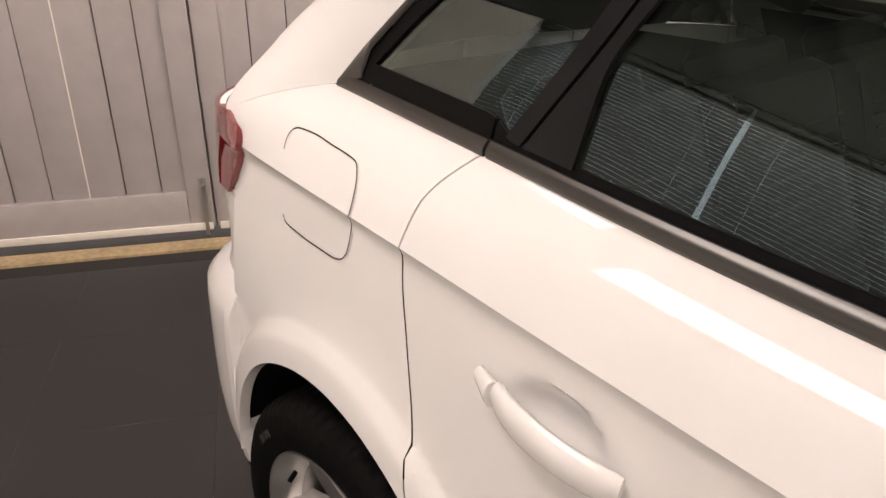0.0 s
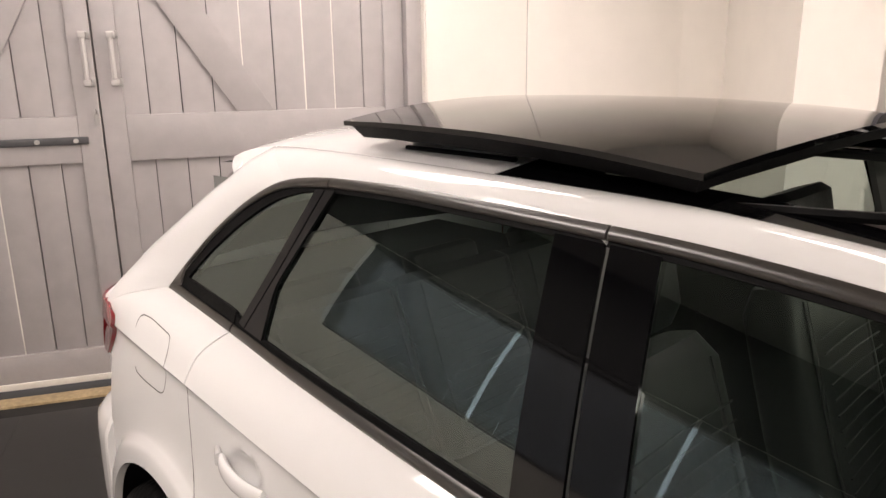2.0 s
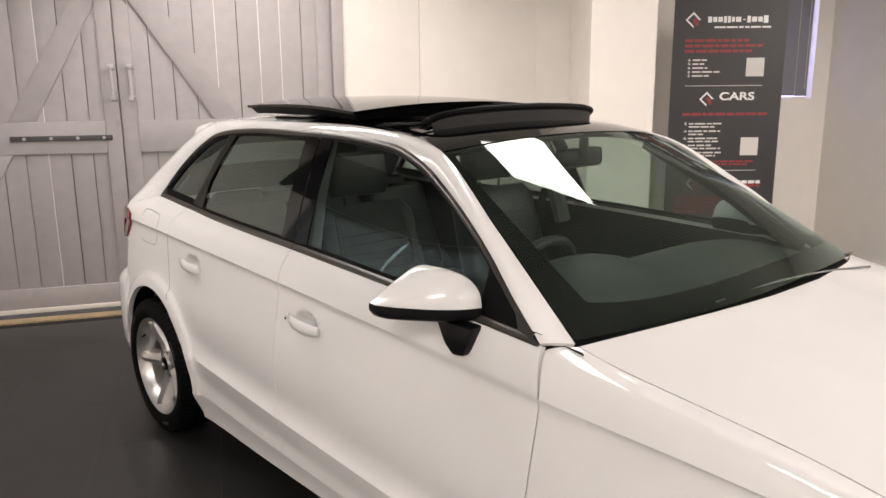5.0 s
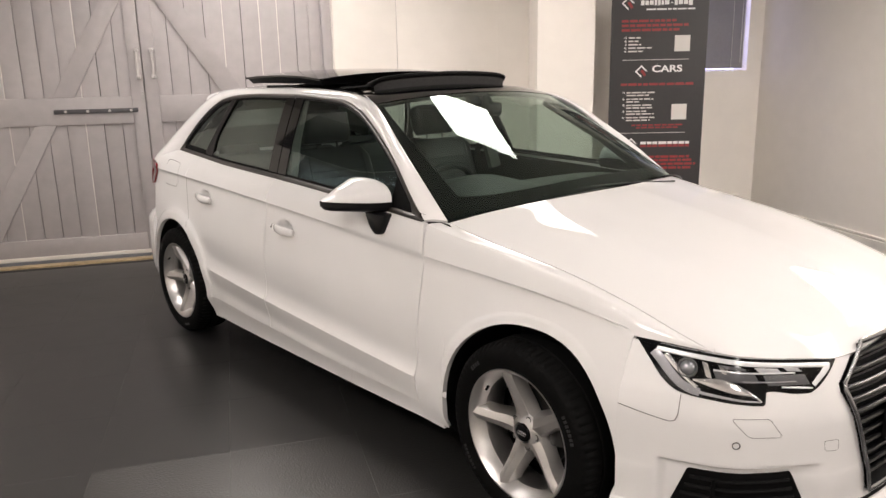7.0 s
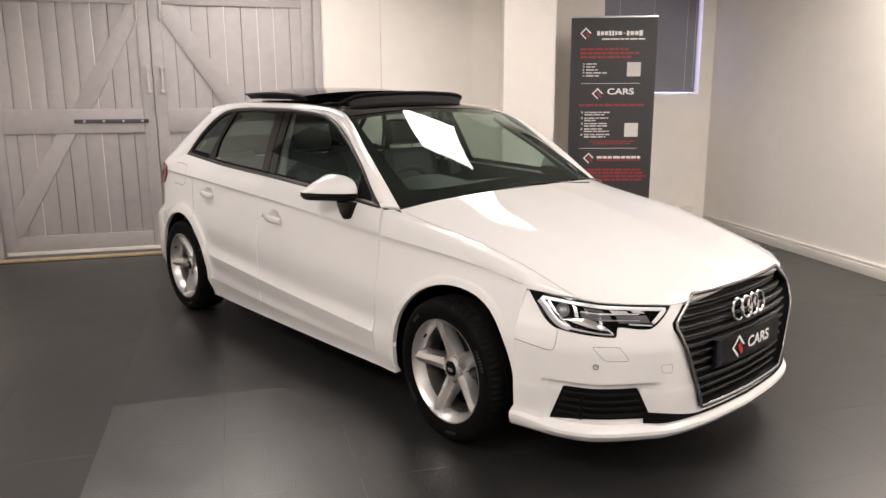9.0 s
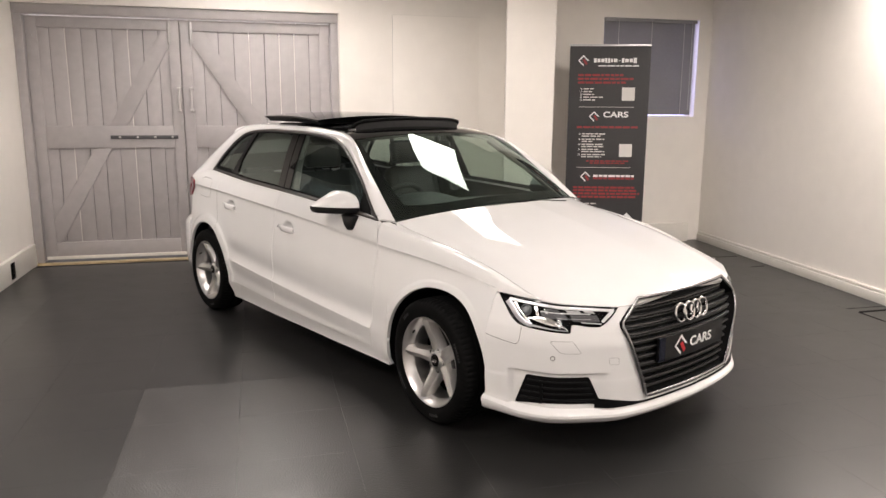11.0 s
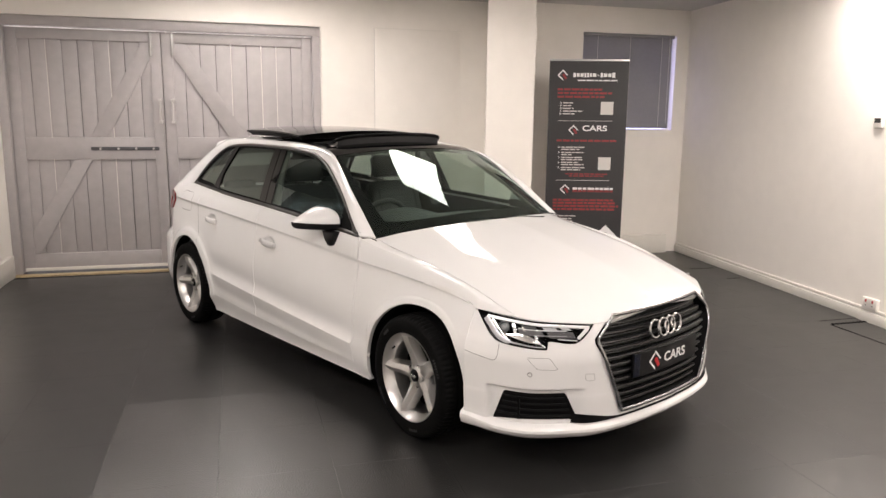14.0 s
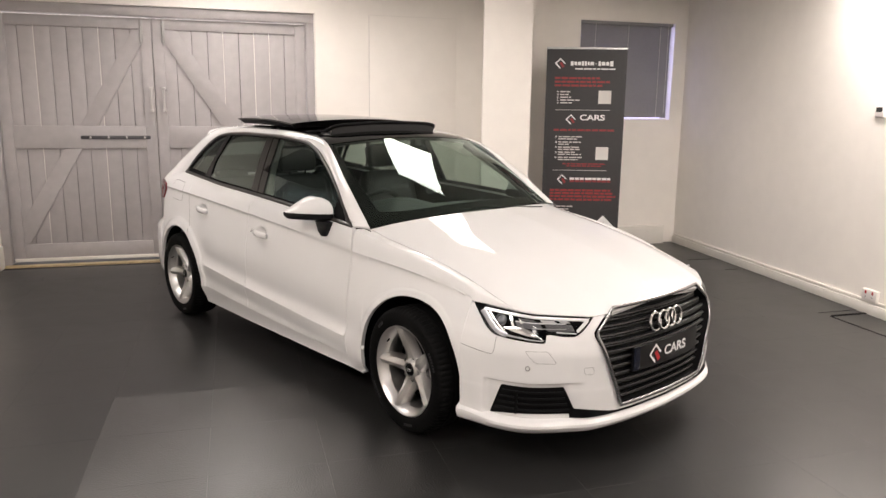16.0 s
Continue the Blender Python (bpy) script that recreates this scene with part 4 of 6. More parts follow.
# side windows
pillar_mid = pchip((0.98, 1.578), (1.36, 1.642))
frame_rear = pchip((1.02, 2.440), (1.168, 2.350), (1.269, 2.302), (1.34, 2.274))
glass_rear = pchip((1.03, 2.354), (1.12, 2.349), (1.2, 2.312), (1.26, 2.280), (1.33, 2.246))      # hind edge of the rear door's pane
for word, sx in SIDES:
    doors = [o for o in car.children if o.name.split(".")[0] in ("front_door", "rear_door")][(0 if sx < 0 else 2):][:2]
    trim_w = 0.024

    def band(yf, yr, z0, z1, nu, nv, lift, depth=0.006):
        rows = []
        for k in range(nv + 1):
            row = []
            for i in range(nu + 1):
                y, z = 1.5, 1.1
                for _ in range(8):
                    y = mix(yf(z), yr(z), i / nu)
                    z = mix(z0(y), z1(y), k / nv)
                row.append((cabin(y, z) + (lift(k / nv) if callable(lift) else lift), y, z))
            rows.append(row)
        return skin(rows, depth, sx, heart=(0, 1.6, 1.1))
    bead = lambda v: 0.001 + 0.0075 * math.sin(math.pi * min(v * 0.9 + 0.05, 1)) ** 0.6
    lo = lambda y: belt_z(y) + trim_w + 0.016 * step(2.44, 2.50, y)
    hi = lambda y: max(dlo_z(y) - 0.020 - 0.024 * step(2.30, 2.60, y), lo(y) + 0.0005)
    const = lambda v: (lambda z: v)
    # lower and upper trim strips with their rubber seals
    for door, y0, y1 in ((doors[0], 0.502, 1.578), (doors[1], 1.583, 2.478), (car, 2.483, 2.808)):
        part("window_trim", band(const(y0), const(y1), lambda y: belt_z(y) - 0.003, lambda y: min(belt_z(y) + 0.017, dlo_z(y) - 0.0005), 48, 8, bead), TRIM, door, "dark satin trim strip")
        part("window_seal", band(const(y0), const(y1), lambda y: min(belt_z(y) + 0.017, dlo_z(y) - 0.0005), lambda y: min(lo(y) + 0.003, dlo_z(y)), 48, 2, 0.0005), BLACKMATT, door)
    for door, y0, y1 in ((doors[0], 0.52, 1.640), (doors[1], 1.644, 2.271), (car, 2.273, 2.808)):
        part("window_trim", band(const(y0), const(y1), lambda y: max(dlo_z(y) - 0.016, lo(y)) if dlo_z(y) - lo(y) > 0.03 else mix(belt_z(y), dlo_z(y), 0.3), lambda y: dlo_z(y) + 0.002, 72, 8, bead), TRIM, door)
        part("window_seal", band(const(y0), const(y1), lambda y: hi(y) - 0.004, lambda y: max(dlo_z(y) - 0.016, hi(y)), 72, 2, 0.0005), BLACKMATT, door)
    # pillars between the windows, gloss black
    part("door_pillar", band(lambda z: pillar_mid(z) - 0.078, lambda z: pillar_mid(z) - 0.004, lo, hi, 8, 24, lambda v: 0.004), BLACKGLOSS, doors[0], "gloss black pillar cover")
    part("door_pillar", band(lambda z: pillar_mid(z) + 0.004, lambda z: pillar_mid(z) + 0.086, lo, hi, 8, 24, lambda v: 0.004), BLACKGLOSS, doors[1], "gloss black pillar cover")
    part("door_pillar", band(glass_rear, lambda z: frame_rear(z) - 0.003, lo, hi, 6, 24, 0.004), BLACKSATIN, doors[1])
    part("door_pillar", band(lambda z: frame_rear(z) + 0.003, lambda z: frame_rear(z) + 0.030, lo, hi, 6, 24, 0.003), BLACKSATIN, car)
    part("mirror_corner", band(const(0.50), const(0.70), lo, hi, 16, 6, 0.001), BLACKMATT, doors[0])
    # panes
    part("window_pane", band(const(0.70), lambda z: pillar_mid(z) - 0.078, lo, hi, 30, 14, -0.004, 0.0), GLASS, doors[0], "clear slightly green side window")
    part("window_pane", band(lambda z: pillar_mid(z) + 0.086, glass_rear, lo, hi, 24, 14, -0.004, 0.0), GLASSREAR, doors[1], "tinted rear side window")
    part("window_pane", band(lambda z: frame_rear(z) + 0.030, const(2.76), lo, hi, 16, 10, -0.004, 0.0), GLASSREAR, car)
    # door handles: grip bow over a shallow cup
    for door, y0, y1, zh, lock in ((doors[0], 1.335, 1.525, 0.772, True), (doors[1], 2.172, 2.365, 0.824, False)):
        def spot(y, dz, lift):
            z = zh + dz + (y - (y0 + y1) / 2) * 0.06
            return Vector(((flank(y, z, False) + lift) * sx, y, z))
        pts = [spot(mix(y0, y1 - 0.035, t), 0.0, 0.006 + 0.020 * math.sin(math.pi * min(max(t, 0.02), 0.98)) ** 0.5) for t in np.linspace(0, 1, 26)]
        h = part("door_handle", tube(pts, lambda t: 0.0082 + 0.0025 * math.sin(math.pi * t) ** 0.5, 16, False, 1.85, (0, 0, 1)), PAINT, door)
        pts = [spot(mix(y1 - 0.033, y1, t), 0.0, 0.004 + 0.012 * (1 - t)) for t in np.linspace(0, 1, 6)]
        part("handle_cap", tube(pts, lambda t: 0.0095 - 0.003 * t, 12, False, 1.7, (0, 0, 1)), PAINT, h)
        if lock:
            bm = bmesh.new()
            bmesh.ops.create_uvsphere(bm, u_segments=10, v_segments=6, radius=0.0045, matrix=Matrix.Translation(spot(y1 - 0.012, -0.002, 0.017)))
            part("key_slot", bm, GAPDARK, h)
    # fuel flap outline on the right rear wing
    if sx < 0:
        q = [o for o in car.children if o.name.split(".")[0] == "rear_wing"][0]
        line = [(2.819, 0.954), (2.822, 0.966), (2.819, 0.978), (2.806, 0.984), (2.769, 0.985), (2.713, 0.981), (2.671, 0.978), (2.652, 0.975), (2.640, 0.966), (2.629, 0.948), (2.624, 0.921), (2.630, 0.886), (2.637, 0.861), (2.651, 0.849), (2.673, 0.845), (2.727, 0.845), (2.777, 0.847), (2.804, 0.850), (2.813, 0.859)]
        curve = path3(*[(y, z, 0) for y, z in line])
        line = [tuple(curve(t))[:2] for t in np.linspace(0, 1, 90)]
        ps = [Vector(((shoulder_x(y, z) + 0.001) * sx, y, z)) for y, z in line]
        part("fuel_flap_gap", ribbon(ps, [(-1, 0, 0.25)] * len(ps), 0.0024, 0.0014), GAPDARK, q)

# mirrors
for word, sx in SIDES:
    door = [o for o in car.children if o.name.split(".")[0] == "front_door"][0 if sx < 0 else 1]
    bm = bmesh.new()
    nu, na = 18, 30
    rings = []
    for i in range(nu + 1):
        u = i / nu
        end = min(1.0, math.sin(math.pi * min(max(u * 0.94 + 0.03, 0), 1)) * 3.2) ** 0.5
        yf, yr = 0.685 + 0.195 * u ** 2.0, 0.905 + 0.006 * u
        zt = pchip((0, 1.004), (0.13, 1.050), (0.26, 1.054), (0.6, 1.026), (0.85, 0.995), (1, 0.975))(u)
        zb = 0.925 + 0.012 * u
        zc = 0.972
        ring = []
        for k in range(na):
            a = 2 * math.pi * k / na
            c, q = math.cos(a), math.sin(a)
            cy = math.copysign(abs(c) ** (0.75 if c > 0 else 0.30), c)
            cz = math.copysign(abs(q) ** (0.80 if q > 0 else 0.45), q)
            mid = mix(yf, yr, 0.62)
            y = mid - (mid - yf) * cy * end if c > 0 else mid - (yr - mid) * cy * mix(0.85, 1, end)
            z = zc + (zt - zc) * cz * end if q > 0 else zc + (zc - zb) * cz * end
            ring.append(bm.verts.new((sx * mix(0.768, 0.962, u), y, z)))
        rings.append(ring)
    for ra, rb in zip(rings, rings[1:]):
        for k in range(na):
            bm.faces.new((ra[k], ra[(k + 1) % na], rb[(k + 1) % na], rb[k])).smooth = True
    bm.faces.new(rings[0]), bm.faces.new(rings[-1])
    bmesh.ops.recalc_face_normals(bm, faces=bm.faces)
    lowbm = bm.copy()
    bmesh.ops.delete(bm, geom=[f for f in bm.faces if f.calc_center_median().z < 0.9725 or f.normal.y > 0.8], context="FACES")
    bmesh.ops.delete(lowbm, geom=[f for f in lowbm.faces if not (f.calc_center_median().z < 0.9725 or f.normal.y > 0.8)], context="FACES")
    mirror = part("mirror", bm, PAINT, door, "white door mirror with a black lower shell", 50)
    part("mirror_base", lowbm, BLACKSATIN, mirror)
    across = Matrix(((0, 0, 1, 0), (1, 0, 0, 0), (0, 1, 0, 0), (0, 0, 0, 1)))
    arm = prism([(0.678, 0.930), (0.690, 0.885), (0.706, 0.852), (0.745, 0.846), (0.775, 0.872), (0.805, 0.930)], 0.075, Matrix.Translation((sx * 0.800 - 0.0375, 0, 0)) @ across, 0.0)
    bmesh.ops.bevel(arm, geom=arm.edges[:], offset=0.010, segments=2, profile=0.5, affect="EDGES")
    for f in arm.faces:
        f.smooth = True
    part("mirror_arm", arm, BLACKSATIN, mirror)

# rear of the car
TAIL = path3((0.836, 2.995, 0), (0.818, 3.08, 0), (0.775, 3.17, 0), (0.69, 3.25, 0), (0.56, 3.31, 0), (0.32, 3.36, 0), (0, 3.38, 0))
tail_in = pchip((0.2, 0.05), (0.3, 0.008), (0.42, 0.0), (0.60, 0.004), (0.655, 0.025), (0.68, 0.042), (0.85, 0.045), (0.97, 0.055), (1.06, 0.09))


def tail(s, z):
    a = abs(s)
    p, d = TAIL(a), TAIL(min(a + 0.01, 1)) - TAIL(max(a - 0.01, 0))
    n = Vector((d.y, -d.x, 0)).normalized()
    p = p - n * (tail_in(z) - 0.035 * step(0.0, 0.30, a) * (1 - step(0.62, 0.68, z)))
    return Vector((p.x * (1 if s > 0 else -1), p.y, z))


for word, sx in SIDES:
    part("rear_bumper", skin([[tail(s * sx, z) for s in np.linspace(0.0, 1, 34)] for z in np.linspace(0.24, 0.675, 16)], 0.02, 1, heart=(0, 2.6, 0.5)), PAINT, car)
    part("tail_panel", skin([[tail(s * sx, z) for s in np.linspace(0.02, 1, 34)] for z in np.linspace(0.67, 0.962, 12)], 0.01, 1, heart=(0, 2.6, 0.5)), PAINT, car)
    rows = []
    for z in np.linspace(0.825, 0.962, 10):
        k = (z - 0.825) / 0.137
        rows.append([tail(s * sx, z) + Vector((sx, 1, 0)).normalized() * 0.009 for s in np.linspace(mix(0.10, 0.045, math.sin(k * math.pi / 2) ** 1.5), 0.62, 18)])
    lamp = part("tail_light", skin(rows, 0.01, 1, heart=(0, 2.6, 0.8)), REDLAMP, car, "red wrap-around tail light")
    edge_y = pchip((0.835, 3.012), (0.86, 2.992), (0.90, 2.965), (0.935, 2.950), (0.955, 2.960), (0.972, 3.012))
    rows = []
    for z in np.linspace(0.835, 0.972, 16):
        row = []
        for y in np.linspace(edge_y(z), 3.055, 10):
            x = shoulder_x(min(y, 3.03), z)
            row.append(((x + 0.011 - 0.012 * max(y - 2.99, 0) / 0.065) * sx, y, z))
        rows.append(row)
    part("lamp_side", skin(rows, 0.012, 1, heart=(0, 2.6, 0.8)), REDLAMP, lamp)
rear_l = path3((0.475, 2.86, 1.295), (0.575, 3.05, 1.10), (0.66, 3.20, 0.965))
rear_r = path3((-0.475, 2.86, 1.295), (-0.575, 3.05, 1.10), (-0.66, 3.20, 0.965))
rear_t = path3((-0.475, 2.86, 1.295), (0, 2.91, 1.32), (0.475, 2.86, 1.295))
rear_b = path3((-0.66, 3.20, 0.965), (0, 3.33, 0.965), (0.66, 3.20, 0.965))
rear_rows = coons(rear_t, rear_b, rear_r, rear_l, 20, 20)
rear_window = part("rear_window", skin(rear_rows, 0.0), GLASSREAR, car)
inward = Vector((0, -0.006, -0.004))
for j0, j1, i0, i1 in ((0, 4, 0, 20), (10, 20, 0, 20), (4, 10, 0, 5), (4, 10, 15, 20)):      # black printed border
    part("shade_band", skin([[q + inward for q in r[i0:i1 + 1]] for r in rear_rows[j0:j1 + 1]], 0.0), BLACKMATT, rear_window)
for sx in (-1, 1):
    edge = path3((0.560 * sx, 2.712, 1.298), (0.583 * sx, 2.753, 1.267), (0.637 * sx, 2.883, 1.165), (0.685 * sx, 3.008, 1.063), (0.750 * sx, 3.043, 0.990), (0.772 * sx, 3.05, 0.962))
    rows = [[mix(edge(t), (rear_l if sx > 0 else rear_r)(t), u) for u in np.linspace(0, 1, 5)] for t in np.linspace(0, 1, 14)]
    part("tailgate_edge", skin(rows, 0.0, 1, heart=(0, 2.6, 0.9)), BLACKGLOSS, car)

# wheels
RIM_R, TYRE_R = 0.208, 0.313
tyre_profile = [(-0.084, 0.2165), (-0.098, 0.2255), (-0.105, 0.240), (-0.107, 0.264), (-0.103, 0.288), (-0.094, 0.301), (-0.084, 0.308), (-0.066, 0.3115), (-0.040, 0.313), (-0.037, 0.306), (-0.030, 0.306), (-0.027, 0.313), (0.027, 0.313), (0.030, 0.306), (0.037, 0.306), (0.040, 0.313), (0.066, 0.3115), (0.084, 0.308), (0.094, 0.301), (0.104, 0.27), (0.104, 0.235), (0.092, 0.205)]


def tyre_mesh():
    steps = 216
    bm = bmesh.new()
    rings = []
    for k in range(steps):
        a = 2 * math.pi * k / steps
        cut = 0.006 if k % 3 == 0 else 0.0
        ring = []
        for x, r in tyre_profile:
            rr = r - (cut if r > 0.2985 and abs(x) > 0.05 else 0)
            if 0.24 < r < 0.29 and x < 0:
                rr = r
            ring.append(bm.verts.new((x, rr * math.cos(a), rr * math.sin(a))))
        rings.append(ring)
    for k in range(steps):
        a, b = rings[k], rings[(k + 1) % steps]
        for i in range(len(tyre_profile) - 1):
            bm.faces.new((a[i], a[i + 1], b[i + 1], b[i])).smooth = True
    bmesh.ops.recalc_face_normals(bm, faces=bm.faces)
    return finish(bm, "tyre", RUBBER, 28)


def spoke_mesh():
    """One arm of the wheel: a bar with a ridge along its middle and sloping flanks, from hub to rim."""
    bm = bmesh.new()
    rows = []
    for k in range(11):
        t = k / 10
        r = mix(0.030, 0.2165, t)
        w = mix(0.031, 0.0225, step(0.0, 0.75, t)) + 0.006 * step(0.86, 1.0, t)
        face = -mix(0.054, 0.090, step(0, 0.95, t)) + 0.006 * math.sin(math.pi * t)
        row = []
        for u, d in ((-1.45, 0.056), (-1.0, 0.0150), (-0.94, 0.0115), (-0.06, 0.0004), (0.0, 0.0), (0.06, 0.0004), (0.94, 0.0115), (1.0, 0.0150), (1.45, 0.056)):
            row.append(bm.verts.new((face + d, w * u, r)))
        rows.append(row)
    for a, b in zip(rows, rows[1:]):
        for i in range(8):
            bm.faces.new((a[i], a[i + 1], b[i + 1], b[i])).smooth = True
    bmesh.ops.recalc_face_normals(bm, faces=bm.faces)
    return finish(bm, "spoke", ALLOY, 14)


tyre_me, spoke_me = tyre_mesh(), spoke_mesh()
rim_me = finish(revolve([(-0.058, 0.196), (-0.080, 0.205), (-0.094, 0.2165), (-0.0985, 0.2205), (-0.0985, 0.2245), (-0.090, 0.2250), (-0.07, 0.215), (-0.050, 0.209), (-0.050, 0.192), (-0.058, 0.196)], 72), "rim", ALLOY)
barrel_me = finish(revolve([(-0.049, 0.192), (0.0, 0.186), (0.035, 0.188), (0.035, 0.203), (0.0, 0.203), (-0.049, 0.209), (-0.049, 0.192)], 60), "rim_barrel", ALLOY)
# deep end of the silver barrel, coloured black for the shade in the wheel
inner_me = finish(revolve([(0.036, 0.188), (0.09, 0.195), (0.09, 0.205), (0.036, 0.203), (0.036, 0.188)], 48), "inner_barrel", BLACKMATT)
hub_me = finish(revolve([(-0.030, 0.0), (-0.030, 0.0), (-0.040, 0.066), (-0.050, 0.052), (-0.058, 0.036), (-0.052, 0.034), (-0.02, 0.033), (-0.02, 0.0)], 40), "hub", ALLOY)
cap_me = finish(revolve([(-0.0635, 0.0), (-0.0630, 0.018), (-0.0605, 0.029), (-0.048, 0.0325)], 28), "centre_cap", BLACKGLOSS)
bolt_me = finish(revolve([(-0.043, 0.0), (-0.043, 0.007), (-0.044, 0.0100), (-0.046, 0.0115), (-0.047, 0.0100), (-0.044, 0.0075), (-0.040, 0.0)], 12), "wheel_bolt", GAPDARK)
disc_me = finish(revolve([(0.01, 0.06), (0.012, 0.066), (0.012, 0.130), (0.028, 0.130), (0.028, 0.06)], 48), "brake_disc", STEEL)
# black disc added behind the spokes to keep their gaps in shade
back_me = finish(revolve([(0.060, 0.03), (0.060, 0.19), (0.064, 0.19), (0.064, 0.03), (0.060, 0.03)], 40), "backing_plate", BLACKMATT)
bm = bmesh.new()
for a0, n in ((1.25, 7), (3.1, 5), (4.2, 7), (5.75, 4)):        # raised words on the sidewall, as plain bars
    for k in range(n):
        a = a0 + k * 0.052
        box(bm, -0.1085, -0.1045, -0.0045, 0.0045, 0.257, 0.270)
        bm.verts.ensure_lookup_table()
        bmesh.ops.rotate(bm, verts=bm.verts[-8:], cent=(0, 0, 0), matrix=Matrix.Rotation(a, 3, "X"))
words_me = finish(bm, "tyre_lettering", TYREPRINT)
for wx, wy, spin, sx, ra in ((-0.770, 0.0, -16, -1, 0.357), (-0.758, WHEELBASE, -21, -1, 0.364), (0.770, 0.0, 20, 1, 0.357), (0.758, WHEELBASE, 40, 1, 0.364)):
    wheel = part("wheel", rim_me, ALLOY, car, "silver five-spoke alloy wheel with black tyre")
    wheel.matrix_local = Matrix.Translation((wx, wy, HUB)) @ pose(0, 0, 0, 0, 0, (180 if sx > 0 else 0) - (3 if wy == 0 else 0)) @ Matrix.Scale(0.976, 4) @ pose(0, 0, 0, spin, 0, 0)
    part("tyre", tyre_me, RUBBER, wheel, "black rubber tyre")
    part("hub", hub_me, ALLOY, wheel)
    part("rim_barrel", barrel_me, ALLOY, wheel)
    part("inner_barrel", inner_me, BLACKMATT, wheel)
    part("centre_cap", cap_me, BLACKGLOSS, wheel)
    part("brake_disc", disc_me, STEEL, wheel)
    for k in range(4):
        cx = (k - 1.5) * 0.0085
        part("cap_ring", tube([(-0.0640, cx + 0.0062 * math.cos(a), 0.0062 * math.sin(a)) for a in np.linspace(0, 2 * math.pi, 14, endpoint=False)], 0.0012, 5, True, 1, (1, 0, 0)), CHROME, wheel).matrix_local = pose(0, 0, 0, -spin, 0, 0)
    for k in range(5):
        part("spoke", spoke_me, ALLOY, wheel).matrix_local = pose(0, 0, 0, 72 * k, 0, 0)
        b = part("wheel_bolt", bolt_me, GAPDARK, wheel)
        b.matrix_local = pose(0, 0, 0, 72 * k + 36, 0, 0) @ Matrix.Translation((-0.004, 0, 0.053))
    part("backing_plate", back_me, BLACKMATT, wheel)
    tagged(part("tyre_lettering", words_me, TYREPRINT, wheel), "", "", "", "stuff")
    part("valve", tube([(-0.075, 0.1905 * math.sin(0.6), 0.1905 * math.cos(0.6)), (-0.092, 0.181 * math.sin(0.6), 0.181 * math.cos(0.6))], 0.0045, 8), BLACKMATT, wheel)
    cal = block(-0.02, 0.05, -0.05, 0.05, 0.075, 0.145, 0.01)
    c = part("brake_caliper", cal, STEELDARK, wheel)
    c.matrix_local = pose(0, 0, 0, -spin + (75 if wy == 0 else -75), 0, 0)
    # wheel housing
    a0 = np.linspace(-0.35, math.pi + 0.35, 28)
    rows = [[(min(xx, flank(wy + (ra + 0.004) * math.cos(a), max(HUB + (ra + 0.004) * math.sin(a), 0.19)) - 0.012), wy + (ra + 0.004) * math.cos(a), HUB + (ra + 0.004) * math.sin(a)) for a in a0] for xx in (0.50, 0.65, 0.78, 0.832)]
    part("wheel_housing", skin(rows, 0.0, sx), BLACKMATT, car)
    part("wheel_housing", skin([[(0.50, wy + r * math.cos(a), HUB + r * math.sin(a)) for a in a0] for r in (0.05, 0.2, ra + 0.004)], 0.0, sx), BLACKMATT, car)

# underbody
part("underbody", block(-0.74, 0.74, 0.37, 2.26, 0.175, 0.235, 0.02), BLACKMATT, car)
part("underbody", block(-0.49, 0.49, -0.60, 3.20, 0.19, 0.26, 0.02), BLACKMATT, car)
part("engine_bay", block(-0.48, 0.48, -0.62, 0.28, 0.26, 0.62, 0.02), BLACKMATT, car)

# ---- inside the car ----
for word, sx in SIDES:
    rows = [[((belt_x(min(max(y, 0.4), 2.83)) - 0.055) if z > 0.9 else 0.735, y, min(z, belt_z(min(max(y, 0.4), 2.83)) - 0.004)) for y in np.linspace(0.42, 2.9, 20)] for z in (0.28, 0.5, 0.7, 0.9, 1.05)]
    part("door_lining", skin(rows, 0.0, sx), LEATHER, car)
part("cabin_floor", block(-0.73, 0.73, 0.42, 3.2, 0.24, 0.30), CLOTH, car)
part("bulkhead", block(-0.70, 0.70, 0.40, 0.44, 0.30, 0.90), BLACKMATT, car)
# headliner round the sunroof opening
for x0, x1, y0, y1 in ((-1, 1, 1.08, 1.26), (-1, 1, 1.80, 2.9), (-1, -0.86, 1.26, 1.80), (0.86, 1, 1.26, 1.80)):
    rows = [[(x * (edge_x(y) + 0.03), y, roof(x * edge_x(y), y) - 0.035) for x in np.linspace(x0, x1, 13)] for y in np.linspace(y0, y1, 8)]
    part("headliner", skin(rows, 0.0), CLOTH, car)
# dashboard
dash_f = path3((-0.70, 0.50, 0.905), (-0.62, 0.43, 0.918), (-0.4, 0.33, 0.942), (0, 0.275, 0.952), (0.4, 0.33, 0.942), (0.62, 0.43, 0.918), (0.70, 0.50, 0.905))
rows = []
for y_in, dz in ((0.0, 0.0), (0.06, 0.008), (0.12, 0.013), (0.18, 0.017), (0.25, 0.020), (0.31, 0.020), (0.37, 0.014), (0.42, 0.002), (0.455, -0.02), (0.465, -0.06), (0.455, -0.14), (0.40, -0.30), (0.40, -0.60)):
    row = []
    for u in np.linspace(0, 1, 41):
        p = dash_f(u)
        hood = math.exp(-(abs(p.x + 0.36) / 0.20) ** 3)
        row.append((p.x, mix(p.y, 0.40, 0.75 * min(y_in / 0.3, 1)) + y_in, p.z + dz + (0.062 * hood * step(0.05, 0.30, y_in) * (1 - step(0.43, 0.47, y_in)))))
    rows.append(row)
